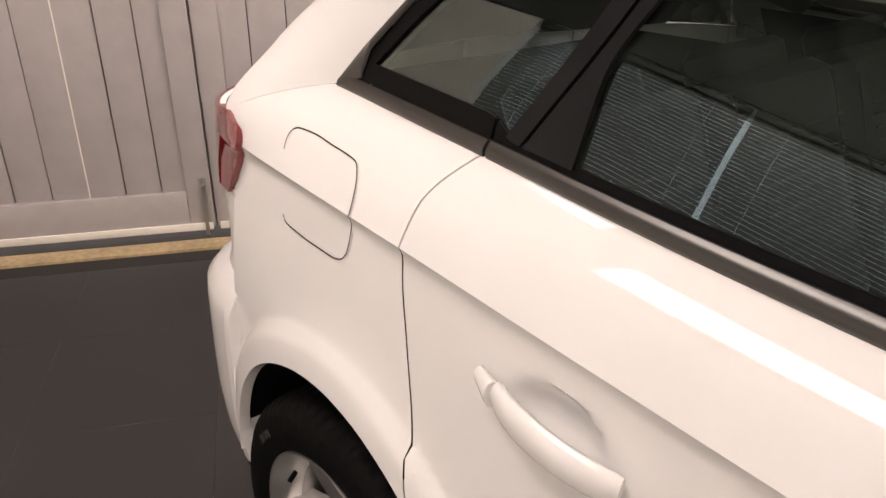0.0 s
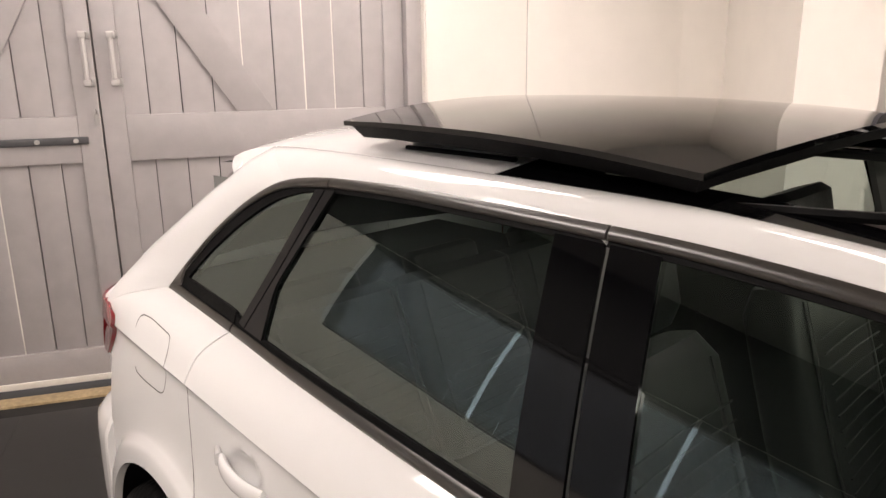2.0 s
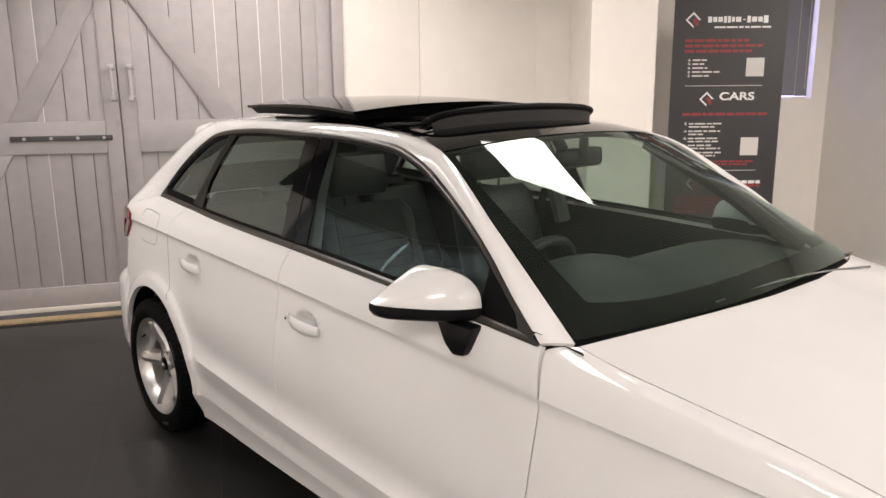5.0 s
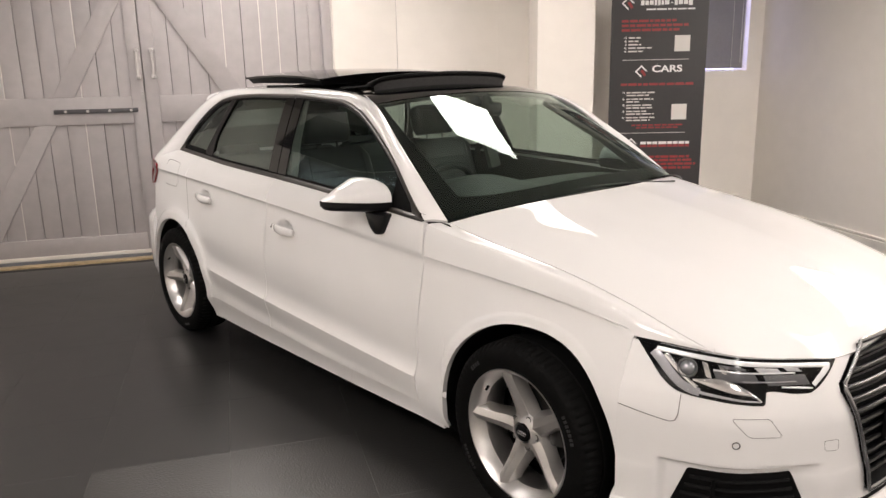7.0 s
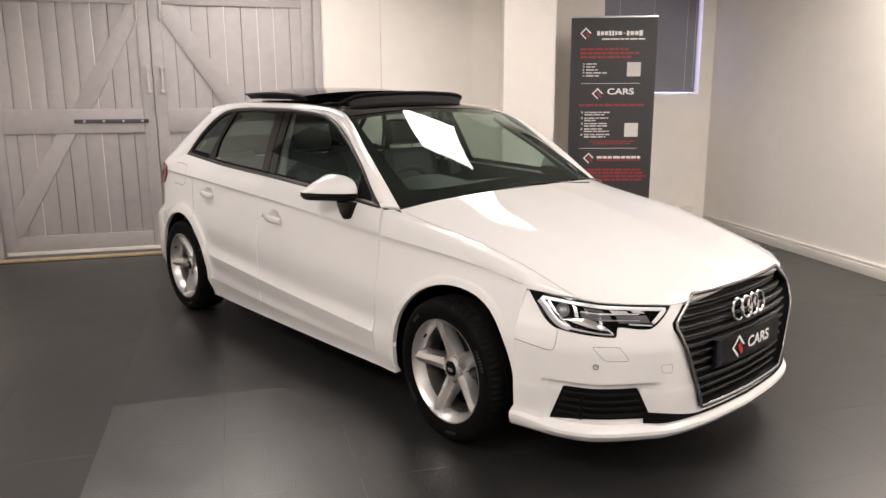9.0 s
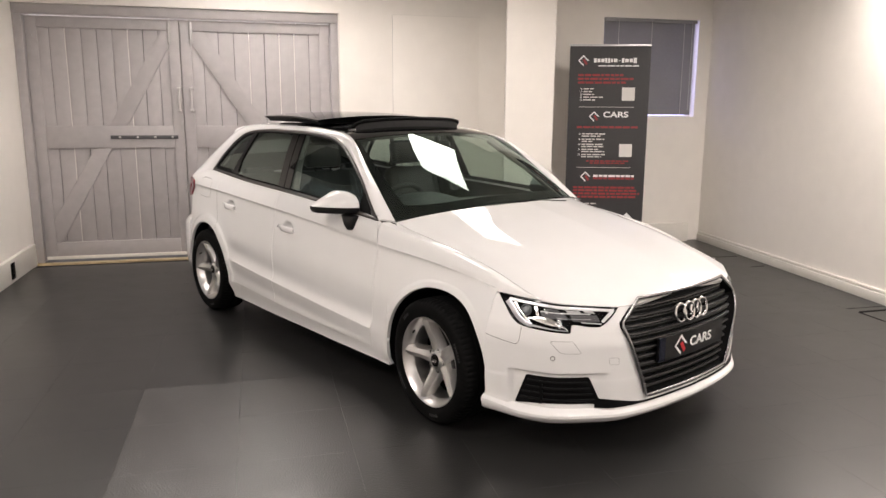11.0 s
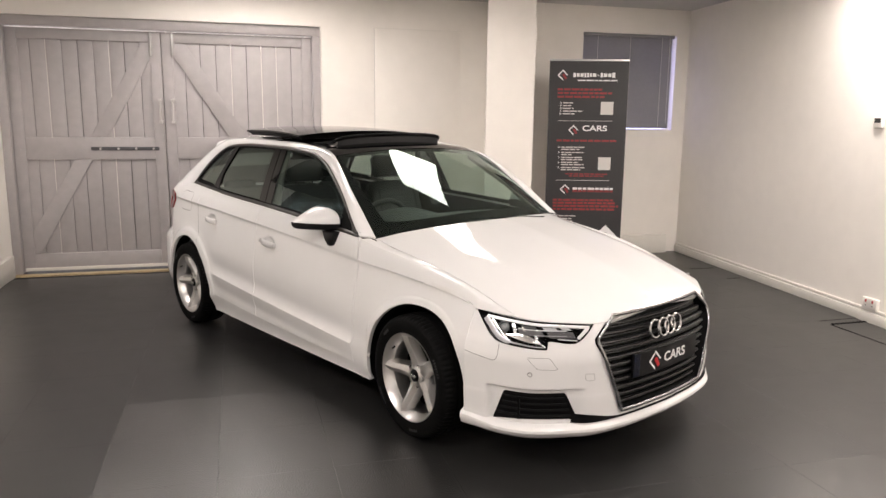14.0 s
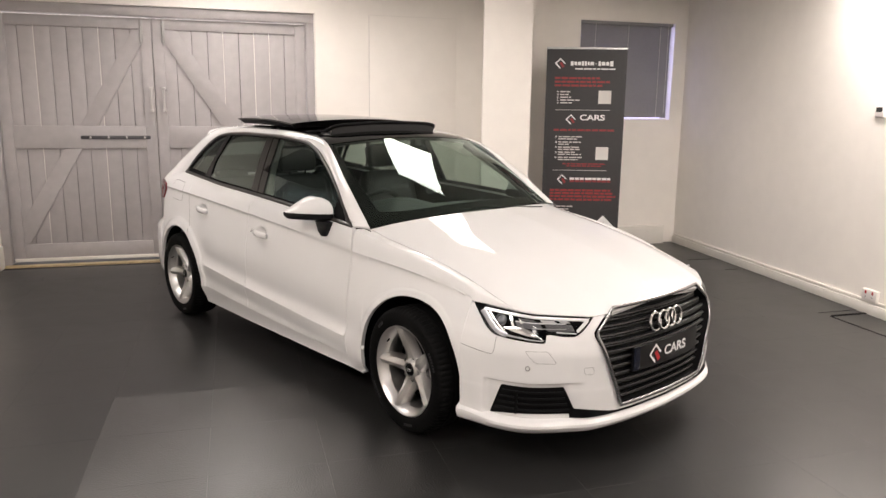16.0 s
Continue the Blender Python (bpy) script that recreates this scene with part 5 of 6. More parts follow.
dash = part("dashboard", skin(rows, 0.0, heart=(0, 1.2, 0.2)), DASH, car, "dark soft-touch dashboard")
hub = Vector((-0.365, 0.897, 0.892))
wm = Matrix.Translation(hub) @ pose(0, 0, 0, 114, 0, 0)
sw = part("steering_wheel", tube([wm @ Vector((0.182 * math.cos(a), 0.182 * math.sin(a), 0)) for a in np.linspace(0, 2 * math.pi, 48, endpoint=False)], 0.0155, 10, True), LEATHER, car, "black leather steering wheel")
part("airbag_pad", block(-0.085, 0.085, -0.07, 0.06, -0.03, 0.03, 0.025, 3, wm), LEATHER, sw)
for a in (0, 180, 270):
    part("wheel_spoke", block(0.06, 0.175, -0.018, 0.018, -0.012, 0.008, 0.006, 2, wm @ pose(0, 0, 0, 0, 0, a)), STEELDARK, sw)
part("steering_column", tube([hub + Vector((0, -0.02, 0.0)), hub + Vector((0, -0.28, -0.10))], 0.05, 12), DASH, sw)


def pad(w, points, thick, round_=0.03, taper=1.0):
    """A cushion: a path of (y, z) with width w across x and a rounded section."""
    pts = [Vector((0, y, z)) for y, z in points]
    bm = bmesh.new()
    rings = []
    for i, q in enumerate(pts):
        d = (pts[min(i + 1, len(pts) - 1)] - pts[max(i - 1, 0)]).normalized()
        n = Vector((0, -d.z, d.y))
        k = i / (len(pts) - 1)
        ww = w * mix(1, taper, k) * (0.90 if i in (0, len(pts) - 1) else 1)
        tt = thick * (0.62 if i in (0, len(pts) - 1) else 1)
        ring = []
        for a in np.linspace(0, 2 * math.pi, 28, endpoint=False):
            c, s = math.cos(a), math.sin(a)
            ring.append(bm.verts.new(q + Vector((1, 0, 0)) * ww / 2 * math.copysign(abs(c) ** 0.45, c) + n * (tt / 2 * math.copysign(abs(s) ** 0.6, s) * (1 + 0.35 * abs(c) ** 3))))
        rings.append(ring)
    for a, b in zip(rings, rings[1:]):
        for k in range(28):
            bm.faces.new((a[k], a[(k + 1) % 28], b[(k + 1) % 28], b[k])).smooth = True
    bm.faces.new(rings[0]), bm.faces.new(rings[-1])
    bmesh.ops.recalc_face_normals(bm, faces=bm.faces)
    return bm


def front_seat(cx):
    m = Matrix.Translation((cx, 0, 0))
    back = [(1.55, 0.50), (1.60, 0.60), (1.655, 0.75), (1.70, 0.90), (1.735, 1.02), (1.75, 1.07)]
    bm = pad(0.50, back, 0.13, taper=0.86)
    bmesh.ops.transform(bm, matrix=m, verts=bm.verts)
    seat = part("front_seat", bm, LEATHER, car, "black ribbed leather front seat with pale stitching")
    bm = pad(0.52, [(1.02, 0.52), (1.10, 0.53), (1.25, 0.52), (1.42, 0.50), (1.58, 0.48)], 0.15)
    bmesh.ops.transform(bm, matrix=m, verts=bm.verts)
    part("seat_cushion", bm, LEATHER, seat)
    bm = pad(0.27, [(1.755, 1.105), (1.762, 1.14), (1.775, 1.20), (1.785, 1.245), (1.79, 1.26)], 0.095)
    bmesh.ops.transform(bm, matrix=m, verts=bm.verts)
    part("headrest", bm, LEATHER, seat)
    for dx in (-0.06, 0.06):
        part("headrest_post", tube([(cx + dx, 1.752, 1.05), (cx + dx, 1.758, 1.12)], 0.006, 6), STEEL, seat)
    for k in range(12):
        t = k / 11
        y, z = mix(1.585, 1.70, t) - 0.068, mix(0.62, 0.98, t)
        part("seam_rib", tube([(cx - 0.16, y, z), (cx, y + 0.004, z), (cx + 0.16, y, z)], 0.0022, 5), LEATHER, seat)
    for dx in (-0.175, 0.175):
        line = path3(*[(cx + dx * mix(1, 0.9, i / 5), y - 0.072 + 0.002 * i, z + 0.01) for i, (y, z) in enumerate(back)])
        part("piping", tube([line(t) for t in np.linspace(0.05, 0.95, 24)], 0.0028, 5), PIPING, seat)
        part("stitching", tube([line(t) + Vector((-0.012 * math.copysign(1, dx), -0.002, 0)) for t in np.linspace(0.05, 0.95, 24)], 0.0012, 4), THREAD, seat)
    return seat


front_seat(-0.365)
front_seat(0.365)
back = [(2.36, 0.50), (2.40, 0.60), (2.47, 0.75), (2.53, 0.90), (2.56, 0.98), (2.57, 1.0)]
bench = part("rear_bench", pad(1.28, [(1.98, 0.49), (2.05, 0.52), (2.2, 0.52), (2.38, 0.50)], 0.15), LEATHER, car, "black ribbed leather rear bench")
for cx, w in ((-0.43, 0.42), (0.0, 0.42), (0.43, 0.42)):
    bm = pad(w, back, 0.14, taper=0.96)
    bmesh.ops.transform(bm, matrix=Matrix.Translation((cx, 0, 0)), verts=bm.verts)
    b = part("bench_backrest", bm, LEATHER, bench)
    bm = pad(0.24, [(2.575, 0.975), (2.585, 1.00), (2.60, 1.035), (2.605, 1.05)], 0.085)
    bmesh.ops.transform(bm, matrix=Matrix.Translation((cx, 0, 0)), verts=bm.verts)
    part("headrest", bm, LEATHER, bench)
    for k in range(16):
        t = k / 15
        part("seam_rib", tube([(cx - 0.15, mix(2.395, 2.525, t) - 0.075, mix(0.58, 0.93, t)), (cx + 0.15, mix(2.395, 2.525, t) - 0.075, mix(0.58, 0.93, t))], 0.0022, 5), LEATHER, bench)
    for dx in (-0.165, 0.165):
        line = path3(*[(cx + dx, y - 0.076, z) for y, z in back[1:]])
        part("piping", tube([line(t) for t in np.linspace(0, 1, 20)], 0.003, 5), PIPING, bench)
for sx in (-1, 1):
    rows = [[mix(Vector((cabin(y, dlo_z(y)) - 0.035, y, dlo_z(y) - 0.03)), Vector((0.50, 2.93, 1.10 + 0.18 * (2.80 - y) / 0.5)), v) for v in np.linspace(0, 1, 6)] for y in np.linspace(2.32, 2.80, 12)]
    part("pillar_lining", skin(rows, 0.0, sx), LINING, car)
part("parcel_shelf", block(-0.55, 0.55, 2.62, 3.2, 0.93, 0.95, 0.005), CLOTH, car)
part("roof_mirror", block(-0.12, 0.12, 0.985, 1.01, 1.235, 1.30, 0.02, 3), BLACKSATIN, car)
part("roof_mirror_stem", tube([(0, 0.98, 1.27), (0, 0.98, 1.335)], 0.016, 8), BLACKSATIN, car)
for sx in (-1, 1):
    part("pillar_lining", tube([(0.70 * sx, 0.52, 0.92), (0.64 * sx, 0.80, 1.12), (0.56 * sx, 1.09, 1.29)], 0.030, 8), CLOTH, car)
    part("pillar_lining", tube([(0.70 * sx, 1.60, 0.9), (0.635 * sx, 1.63, 1.15), (0.555 * sx, 1.66, 1.34)], 0.040, 8, False, 1.0), LINING, car)
    part("seat_belt", ribbon([(0.66 * sx, 1.62, 1.20), (0.62 * sx, 1.66, 1.0), (0.60 * sx, 1.66, 0.7), (0.60 * sx, 1.66, 0.5)], [(-sx, 0, 0.2)] * 4, 0.045), CLOTH, car)

# wipers
for pts in (((0.30, 0.175, 0.999), (0.05, 0.235, 1.012), (-0.20, 0.262, 1.020), (-0.40, 0.292, 1.008)), ((0.62, 0.33, 0.965), (0.50, 0.29, 0.992), (0.35, 0.27, 1.008), (0.12, 0.262, 1.020))):
    line = path3(*pts)
    w = part("wiper", tube([line(t) + Vector((0, 0, -0.020)) for t in np.linspace(0, 1, 14)], 0.0055, 6, False, 0.6), BLACKSATIN, car)
    part("wiper_blade", tube([line(t) + Vector((0, 0.004, -0.026)) for t in np.linspace(0.35, 1, 10)], 0.007, 6, False, 0.5), BLACKMATT, w)
part("cowl_panel", skin([[Vector((bonnet_back(abs(u)).x * (1 if u > 0 else -1), bonnet_back(abs(u)).y + 0.10 * v - 0.03, bonnet_back(abs(u)).z - 0.025 + 0.012 * v)) for u in np.linspace(-1, 1, 31)] for v in (0, 0.5, 1)], 0.0), BLACKMATT, car)

# ---- the room's structure ----
GX = lambda x: -1.54 + (x + 1.54) * 1.0116      # the gate stands a hand's breadth back in its opening
GZ = lambda z: 1.55 + (z - 1.55) * 1.0116
WALLY, LEAF, WINY, RX, RIGHT_TURN = 4.05, 4.17, 3.90, 3.31, -5.0
BACK, LEFT = -7.0, -3.655
SHADE_Y, SHADE_Z = (0.09, 2.895), (1.26, 2.06)      # window band in the left wall
floor = slab("floor", GATEDARK, LEFT, RX + 0.3, BACK, 4.6, -0.12, -0.008, kind="structure", label="black interlocking rubber tile floor")
for name, dims in (("wall_left", (LEFT - 0.2, LEFT, BACK, SHADE_Y[0], -0.12, CEILING)), ("wall_left_end", (LEFT - 0.2, LEFT, SHADE_Y[1], 4.45, -0.12, CEILING)), ("wall_left_low", (LEFT - 0.2, LEFT, *SHADE_Y, -0.12, SHADE_Z[0])), ("wall_left_top", (LEFT - 0.2, LEFT, *SHADE_Y, SHADE_Z[1], CEILING)), ("wall_front", (LEFT, RX + 0.4, BACK - 0.2, BACK, -0.12, CEILING)),
                   ("wall_over_gate", (-3.66, -0.68, WALLY, 4.45, 2.435, CEILING)),
                   ("wall_back_right", (-0.68, 1.10, WALLY, 4.45, -0.12, CEILING)),
                   ("wall_window_left", (1.305, 2.16, WINY, 4.1, -0.12, CEILING)), ("wall_window_right", (3.32, RX + 0.4, WINY, 4.1, -0.12, CEILING)),
                   ("wall_window_low", (2.16, 3.32, WINY, 4.1, -0.12, 1.425)), ("wall_window_top", (2.16, 3.32, WINY, 4.1, 2.482, CEILING))):
    slab(name, WALL, *dims, kind="structure")
bm = bmesh.new()
box(bm, 0, 0.2, BACK - 0.6, WINY + 0.3, -0.12, CEILING)
wall_right = room_part("wall_right", bm, WALL, kind="structure")
wall_right.matrix_world = ROOM @ Matrix.Translation((RX, 1.9, 0)) @ pose(0, 0, 0, 0, 0, RIGHT_TURN) @ Matrix.Translation((0, -1.9, 0))
bm = bmesh.new()
a = [bm.verts.new((x, y, z)) for z in (-0.12, CEILING) for x, y in ((0.805, 3.17), (1.30, 3.17), (1.305, 4.1), (1.10, 4.1), (1.10, 4.05))]
for i in range(5):
    bm.faces.new((a[i], a[(i + 1) % 5], a[5 + (i + 1) % 5], a[5 + i]))
room_part("column", bm, WALL, kind="structure")
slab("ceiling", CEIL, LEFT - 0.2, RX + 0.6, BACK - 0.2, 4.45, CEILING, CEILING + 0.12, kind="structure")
slab("skirting_left", SKIRT, LEFT - 0.01, -3.62, BACK, WALLY - 0.01, -0.01, 0.205, bevel=0.01, kind="structure")
slab("skirting", SKIRT, 1.31, RX, WINY - 0.07, WINY - 0.001, -0.01, 0.215, bevel=0.01, kind="structure")
bm = block(-0.028, 0.002, BACK, WINY - 0.02, -0.01, 0.078, 0.004)
sk = room_part("skirting_right", bm, SKIRT, kind="structure")
sk.matrix_world = wall_right.matrix_world
bm = block(-0.020, 0.0, BACK, WINY - 0.02, 0.078, 0.108, 0.008)
sk = room_part("skirting_cap", bm, SKIRT, kind="structure")
sk.matrix_world = wall_right.matrix_world
# flush access panel in the back wall: thin frame lines
pl = slab("access_panel", WALL, -0.125, 0.80, WALLY - 0.006, WALLY + 0.05, 0.15, 2.44, bevel=0.003, kind="structure", label="flush white painted panel in the wall")
slab("panel_bead", GATEPAINT, -0.1285, -0.1262, WALLY - 0.0015, WALLY + 0.02, 0.15, 2.445, kind="structure")
slab("panel_bead", SKIRT, -0.130, 0.805, WALLY - 0.004, WALLY + 0.02, 2.4405, 2.446, kind="structure")

# ceiling panels, the added fill lights among them
for px, py, pw, pd, watts, turn in PANELS_AND_FILL:
    lamp = slab("ceiling_panel", ALU, -pw / 2 - 0.015, pw / 2 + 0.015, -pd / 2 - 0.015, pd / 2 + 0.015, CEILING - 0.028, CEILING - 0.001, bevel=0.003, label="white flat rectangular ceiling light panel, among them added fill lights", category="ceiling light", group="ceiling lights")
    lamp.matrix_world = ROOM @ pose(px, py, 0, 0, 0, turn)
    part("diffuser", block(-pw / 2, pw / 2, -pd / 2, pd / 2, CEILING - 0.0295, CEILING - 0.0285), LIT, lamp)

# ---- the gate ----
gate = slab("gate_frame", GATEPAINT, GX(-3.63), GX(-3.555), LEAF - 0.06, LEAF + 0.10, 0.0, GZ(2.43), bevel=0.004, label="grey painted double timber gate with braces", category="gate")
part("gate_post", block(GX(-0.765), GX(-0.68), LEAF - 0.06, LEAF + 0.10, 0.0, GZ(2.43), 0.004), GATEPAINT, gate)
part("gate_lintel", block(GX(-3.63) + 0.002, GX(-0.68) - 0.002, LEAF - 0.075, LEAF + 0.10, GZ(2.335), GZ(2.432), 0.004), GATEPAINT, gate)
part("gate_reveal", block(GX(-0.68), -0.675, WALLY - 0.008, LEAF + 0.1, 0.0, 2.44, 0.004), SKIRT, gate)
random.seed(4)


def leaf(x0, x1, name, up, low):
    """One leaf: planks behind, rails, stiles and braces in front. up, low: which way its braces lean."""
    z0, z1 = GZ(0.045), GZ(2.325)
    door = part(name, block(x0, x0 + 0.10, LEAF, LEAF + 0.045, z0, z1, 0.004), GATEPAINT, gate, "grey planked gate leaf")
    part("stile", block(x1 - 0.10, x1, LEAF, LEAF + 0.045, z0, z1, 0.004), GATEPAINT, door)
    for a, b in ((GZ(2.225), z1), (GZ(1.111), GZ(1.323)), (z0, GZ(0.204))):
        part("rail", block(x0 + 0.101, x1 - 0.101, LEAF - 0.001, LEAF + 0.044, a, b, 0.004), GATEPAINT, door)
    part("weather_strip", block(x0 + 0.01, x1 - 0.01, LEAF - 0.012, LEAF - 0.001, 0.020, 0.052, 0.003), SKIRT, door)
    w = 0.1405
    n = round((x1 - x0 - 0.12) / w)
    w = (x1 - x0 - 0.12) / n
    for k in range(n):
        a = x0 + 0.06 + k * w
        gap = random.choice((0.003, 0.004, 0.004, 0.005, 0.006))
        lean = random.uniform(-0.0015, 0.0015)
        plank = part("plank", block(a + gap / 2, a + w - gap / 2, LEAF + 0.022 + lean, LEAF + 0.042, z0 + 0.02, z1 - 0.02, 0.003), GATEPAINT, door)
        if k and k not in OPEN[name]:
            part("plank_tongue", block(a - 0.01, a + 0.01, LEAF + 0.036, LEAF + 0.044, z0 + 0.02, z1 - 0.02), GATEDARK, door)
        elif k:
            # white painted strip fills the gap in place of daylight leaking through
            part("plank_edge", block(a - 0.0035, a + 0.0035, LEAF + 0.0235, LEAF + 0.043, z0 + 0.16, z1 - 0.12), SKIRT, door)
    for lean, za, zb in ((up, GZ(1.323), GZ(2.225)), (low, GZ(0.204), GZ(1.111))):
        if za > 1 and lean > 0:
            pts = [(x0 + 0.672, za), (x0 + 0.834, za), (x1 - 0.101, zb - 0.15), (x1 - 0.101, zb), (x0 + 1.192, zb)]
        elif za > 1:
            pts = [(x0 + 0.607, za), (x0 + 0.785, za), (x0 + 0.215, zb), (x0 + 0.101, zb), (x0 + 0.101, zb - 0.11)]
        elif lean > 0:
            pts = [(x0 + 0.101, za), (x0 + 0.154, za), (x0 + 0.678, zb), (x0 + 0.522, zb), (x0 + 0.101, za + 0.21)]
        else:
            pts = [(x1 - 0.101, za), (x1 - 0.101, za + 0.21), (x1 - 0.522, zb), (x1 - 0.678, zb), (x1 - 0.154, za)]
        pts = [(x, min(max(z, za + 0.001), zb - 0.001)) for x, z in pts]
        bm = prism(pts, 0.024, Matrix.Translation((0, LEAF + 0.0235, 0)) @ pose(0, 0, 0, 90, 0, 0), 0.002)
        part("brace", bm, GATEPAINT, door)
    return door


OPEN = {"gate_leaf_left": (2, 6), "gate_leaf_right": (4, 6, 7)}
left_leaf = leaf(GX(-3.55), GX(-2.207), "gate_leaf_left", 1, 1)
# unseen strip added behind the two leaves to stop daylight between them
part("meeting_strip", block(GX(-2.23), GX(-2.176), LEAF + 0.046, LEAF + 0.06, 0.03, GZ(2.33)), GATEPAINT, gate)
right_leaf = leaf(GX(-2.199), GX(-0.77), "gate_leaf_right", -1, -1)
for o in (left_leaf, right_leaf):
    o.name = "gate_leaf"
for x in (-2.236, -2.122):
    h = part("pull_handle", tube([(GX(x), LEAF - 0.045, GZ(1.48)), (GX(x), LEAF - 0.045, GZ(1.67))], 0.011, 8), HANDLE, gate, "pale metal pull handle")
    for z in (1.472, 1.680):
        part("handle_foot", block(GX(x) - 0.016, GX(x) + 0.016, LEAF - 0.058, LEAF - 0.001, GZ(z) - 0.014, GZ(z) + 0.014, 0.004), HANDLE, h)
        part("handle_foot", block(GX(x) - 0.018, GX(x) + 0.030, LEAF - 0.006, LEAF - 0.0005, GZ(z) - 0.018, GZ(z) + 0.018, 0.002), GALV, h)
for x in (-2.300, -2.105):
    b = part("tower_bolt", block(GX(x) - 0.018, GX(x) + 0.018, LEAF - 0.006, LEAF - 0.0008, GZ(2.10), GZ(2.31), 0.002), GALV, gate, "galvanised tower bolt")
    part("bolt_rod", tube([(GX(x), LEAF - 0.014, GZ(2.08)), (GX(x), LEAF - 0.014, GZ(2.33))], 0.007, 8), GALV, b)
    part("bolt_knob", tube([(GX(x), LEAF - 0.014, GZ(2.12)), (GX(x), LEAF - 0.038, GZ(2.12))], 0.007, 8), GALV, b)
b = part("tower_bolt", block(GX(-2.215) - 0.04, GX(-2.215) - 0.01, LEAF - 0.006, LEAF - 0.0008, 0.03, 0.25, 0.002), GALV, gate)
part("bolt_rod", tube([(GX(-2.24), LEAF - 0.014, 0.0), (GX(-2.24), LEAF - 0.014, 0.25)], 0.008, 8), GALV, b)
part("bolt_knob", tube([(GX(-2.24), LEAF - 0.014, 0.22), (GX(-2.24) + 0.02, LEAF - 0.03, 0.225)], 0.008, 8), GALV, b)
strap = part("draw_bar", block(GX(-2.885), GX(-2.268), LEAF - 0.016, LEAF - 0.0015, GZ(1.198), GZ(1.232), 0.003), DARKBAR, gate, "grey steel draw bar with bolts")
for x in (-2.80, -2.64, -2.48, -2.32):
    part("bolt_head", tube([(GX(x), LEAF - 0.015, GZ(1.215)), (GX(x), LEAF - 0.024, GZ(1.215))], 0.011, 10), HANDLE, strap)
lk = part("lock_barrel", tube([(GX(-2.222), LEAF - 0.012, GZ(1.345)), (GX(-2.222), LEAF + 0.002, GZ(1.345))], 0.014, 12), GALV, gate)
part("key", block(GX(-2.222) - 0.003, GX(-2.222) + 0.003, LEAF - 0.045, LEAF - 0.011, GZ(1.335), GZ(1.355), 0.001), GALV, lk)
part("key", block(GX(-2.224) - 0.008, GX(-2.224) + 0.008, LEAF - 0.030, LEAF - 0.026, GZ(1.28), GZ(1.335), 0.002), GALV, lk)
for z in (0.35, 1.20, 2.15):
    part("hinge_bolt", tube([(GX(-3.50), LEAF - 0.010, GZ(z)), (GX(-3.50), LEAF + 0.002, GZ(z))], 0.010, 8), GALV, gate)
slab("threshold", THRESH, GX(-3.63), GX(-0.68), 4.012, 4.105, -0.02, 0.004, kind="structure", label="worn yellowish timber threshold strip")
slab("backdrop", OUTSIDE, -4.2, 0.2, 5.2, 5.22, -0.1, 2.9, kind="structure")

# ---- the window and its blind ----
wf = slab("window_1", SKIRT, 2.161, 3.319, WINY + 0.06, WINY + 0.10, 1.426, 1.438, bevel=0.002, kind="structure", label="small window behind a closed grey blind")
for dims in ((2.161, 3.319, WINY + 0.06, WINY + 0.10, 2.447, 2.481), (2.161, 2.195, WINY + 0.06, WINY + 0.10, 1.461, 2.446), (3.309, 3.319, WINY + 0.06, WINY + 0.10, 1.461, 2.446), (2.72, 2.755, WINY + 0.06, WINY + 0.10, 1.461, 2.446)):
    part("window_frame", block(*dims, 0.004), SKIRT, wf)
part("pane", block(2.19, 3.29, WINY + 0.078, WINY + 0.082, 1.455, 2.45), CLEAR, wf)
slab("window_daylight", DAYLIGHT, 1.9, 3.6, WINY + 0.5, WINY + 0.52, 1.0, 2.9, kind="structure")
blind = slab("blind", BLINDS, 2.168, 3.295, WINY - 0.002, WINY + 0.038, 2.445, 2.480, bevel=0.004, label="closed grey slatted blind in the window", category="blind")
for k in range(44):
    z = 2.434 - k * 0.0225
    part("slat", block(2.172, 3.276, -0.0008, 0.0008, -0.0126, 0.0126, 0.0, m=Matrix.Translation((0, WINY + 0.018, z)) @ pose(0, 0, 0, -21, 0, 0)), BLINDS, blind)
part("bottom_rail", block(2.172, 3.276, WINY + 0.008, WINY + 0.028, 1.446, 1.458, 0.003), BLINDS, blind)
for x in (2.34, 2.74, 3.14):
    part("cord", tube([(x, WINY + 0.002, 1.445), (x, WINY + 0.002, 2.45)], 0.0018, 5), SKIRT, blind)
part("cord", tube([(3.235, WINY - 0.004, 1.50), (3.235, WINY - 0.004, 2.45)], 0.0022, 5), SKIRT, blind)

# window band in the left wall, with three closed dark blinds
wl = slab("window_2", SKIRT, LEFT - 0.12, LEFT - 0.08, *SHADE_Y, SHADE_Z[0] + 0.001, SHADE_Z[0] + 0.03, bevel=0.004, kind="structure", label="wide window behind three closed blinds")
part("window_frame", block(LEFT - 0.12, LEFT - 0.08, *SHADE_Y, SHADE_Z[1] - 0.03, SHADE_Z[1] - 0.001, 0.004), SKIRT, wl)
part("pane", block(LEFT - 0.102, LEFT - 0.098, SHADE_Y[0] + 0.01, SHADE_Y[1] - 0.01, SHADE_Z[0] + 0.02, SHADE_Z[1] - 0.02), CLEAR, wl)
slab("window_daylight_left", SKYLIGHT, LEFT - 0.6, LEFT - 0.58, -0.4, 3.4, 0.9, 2.5, kind="structure")
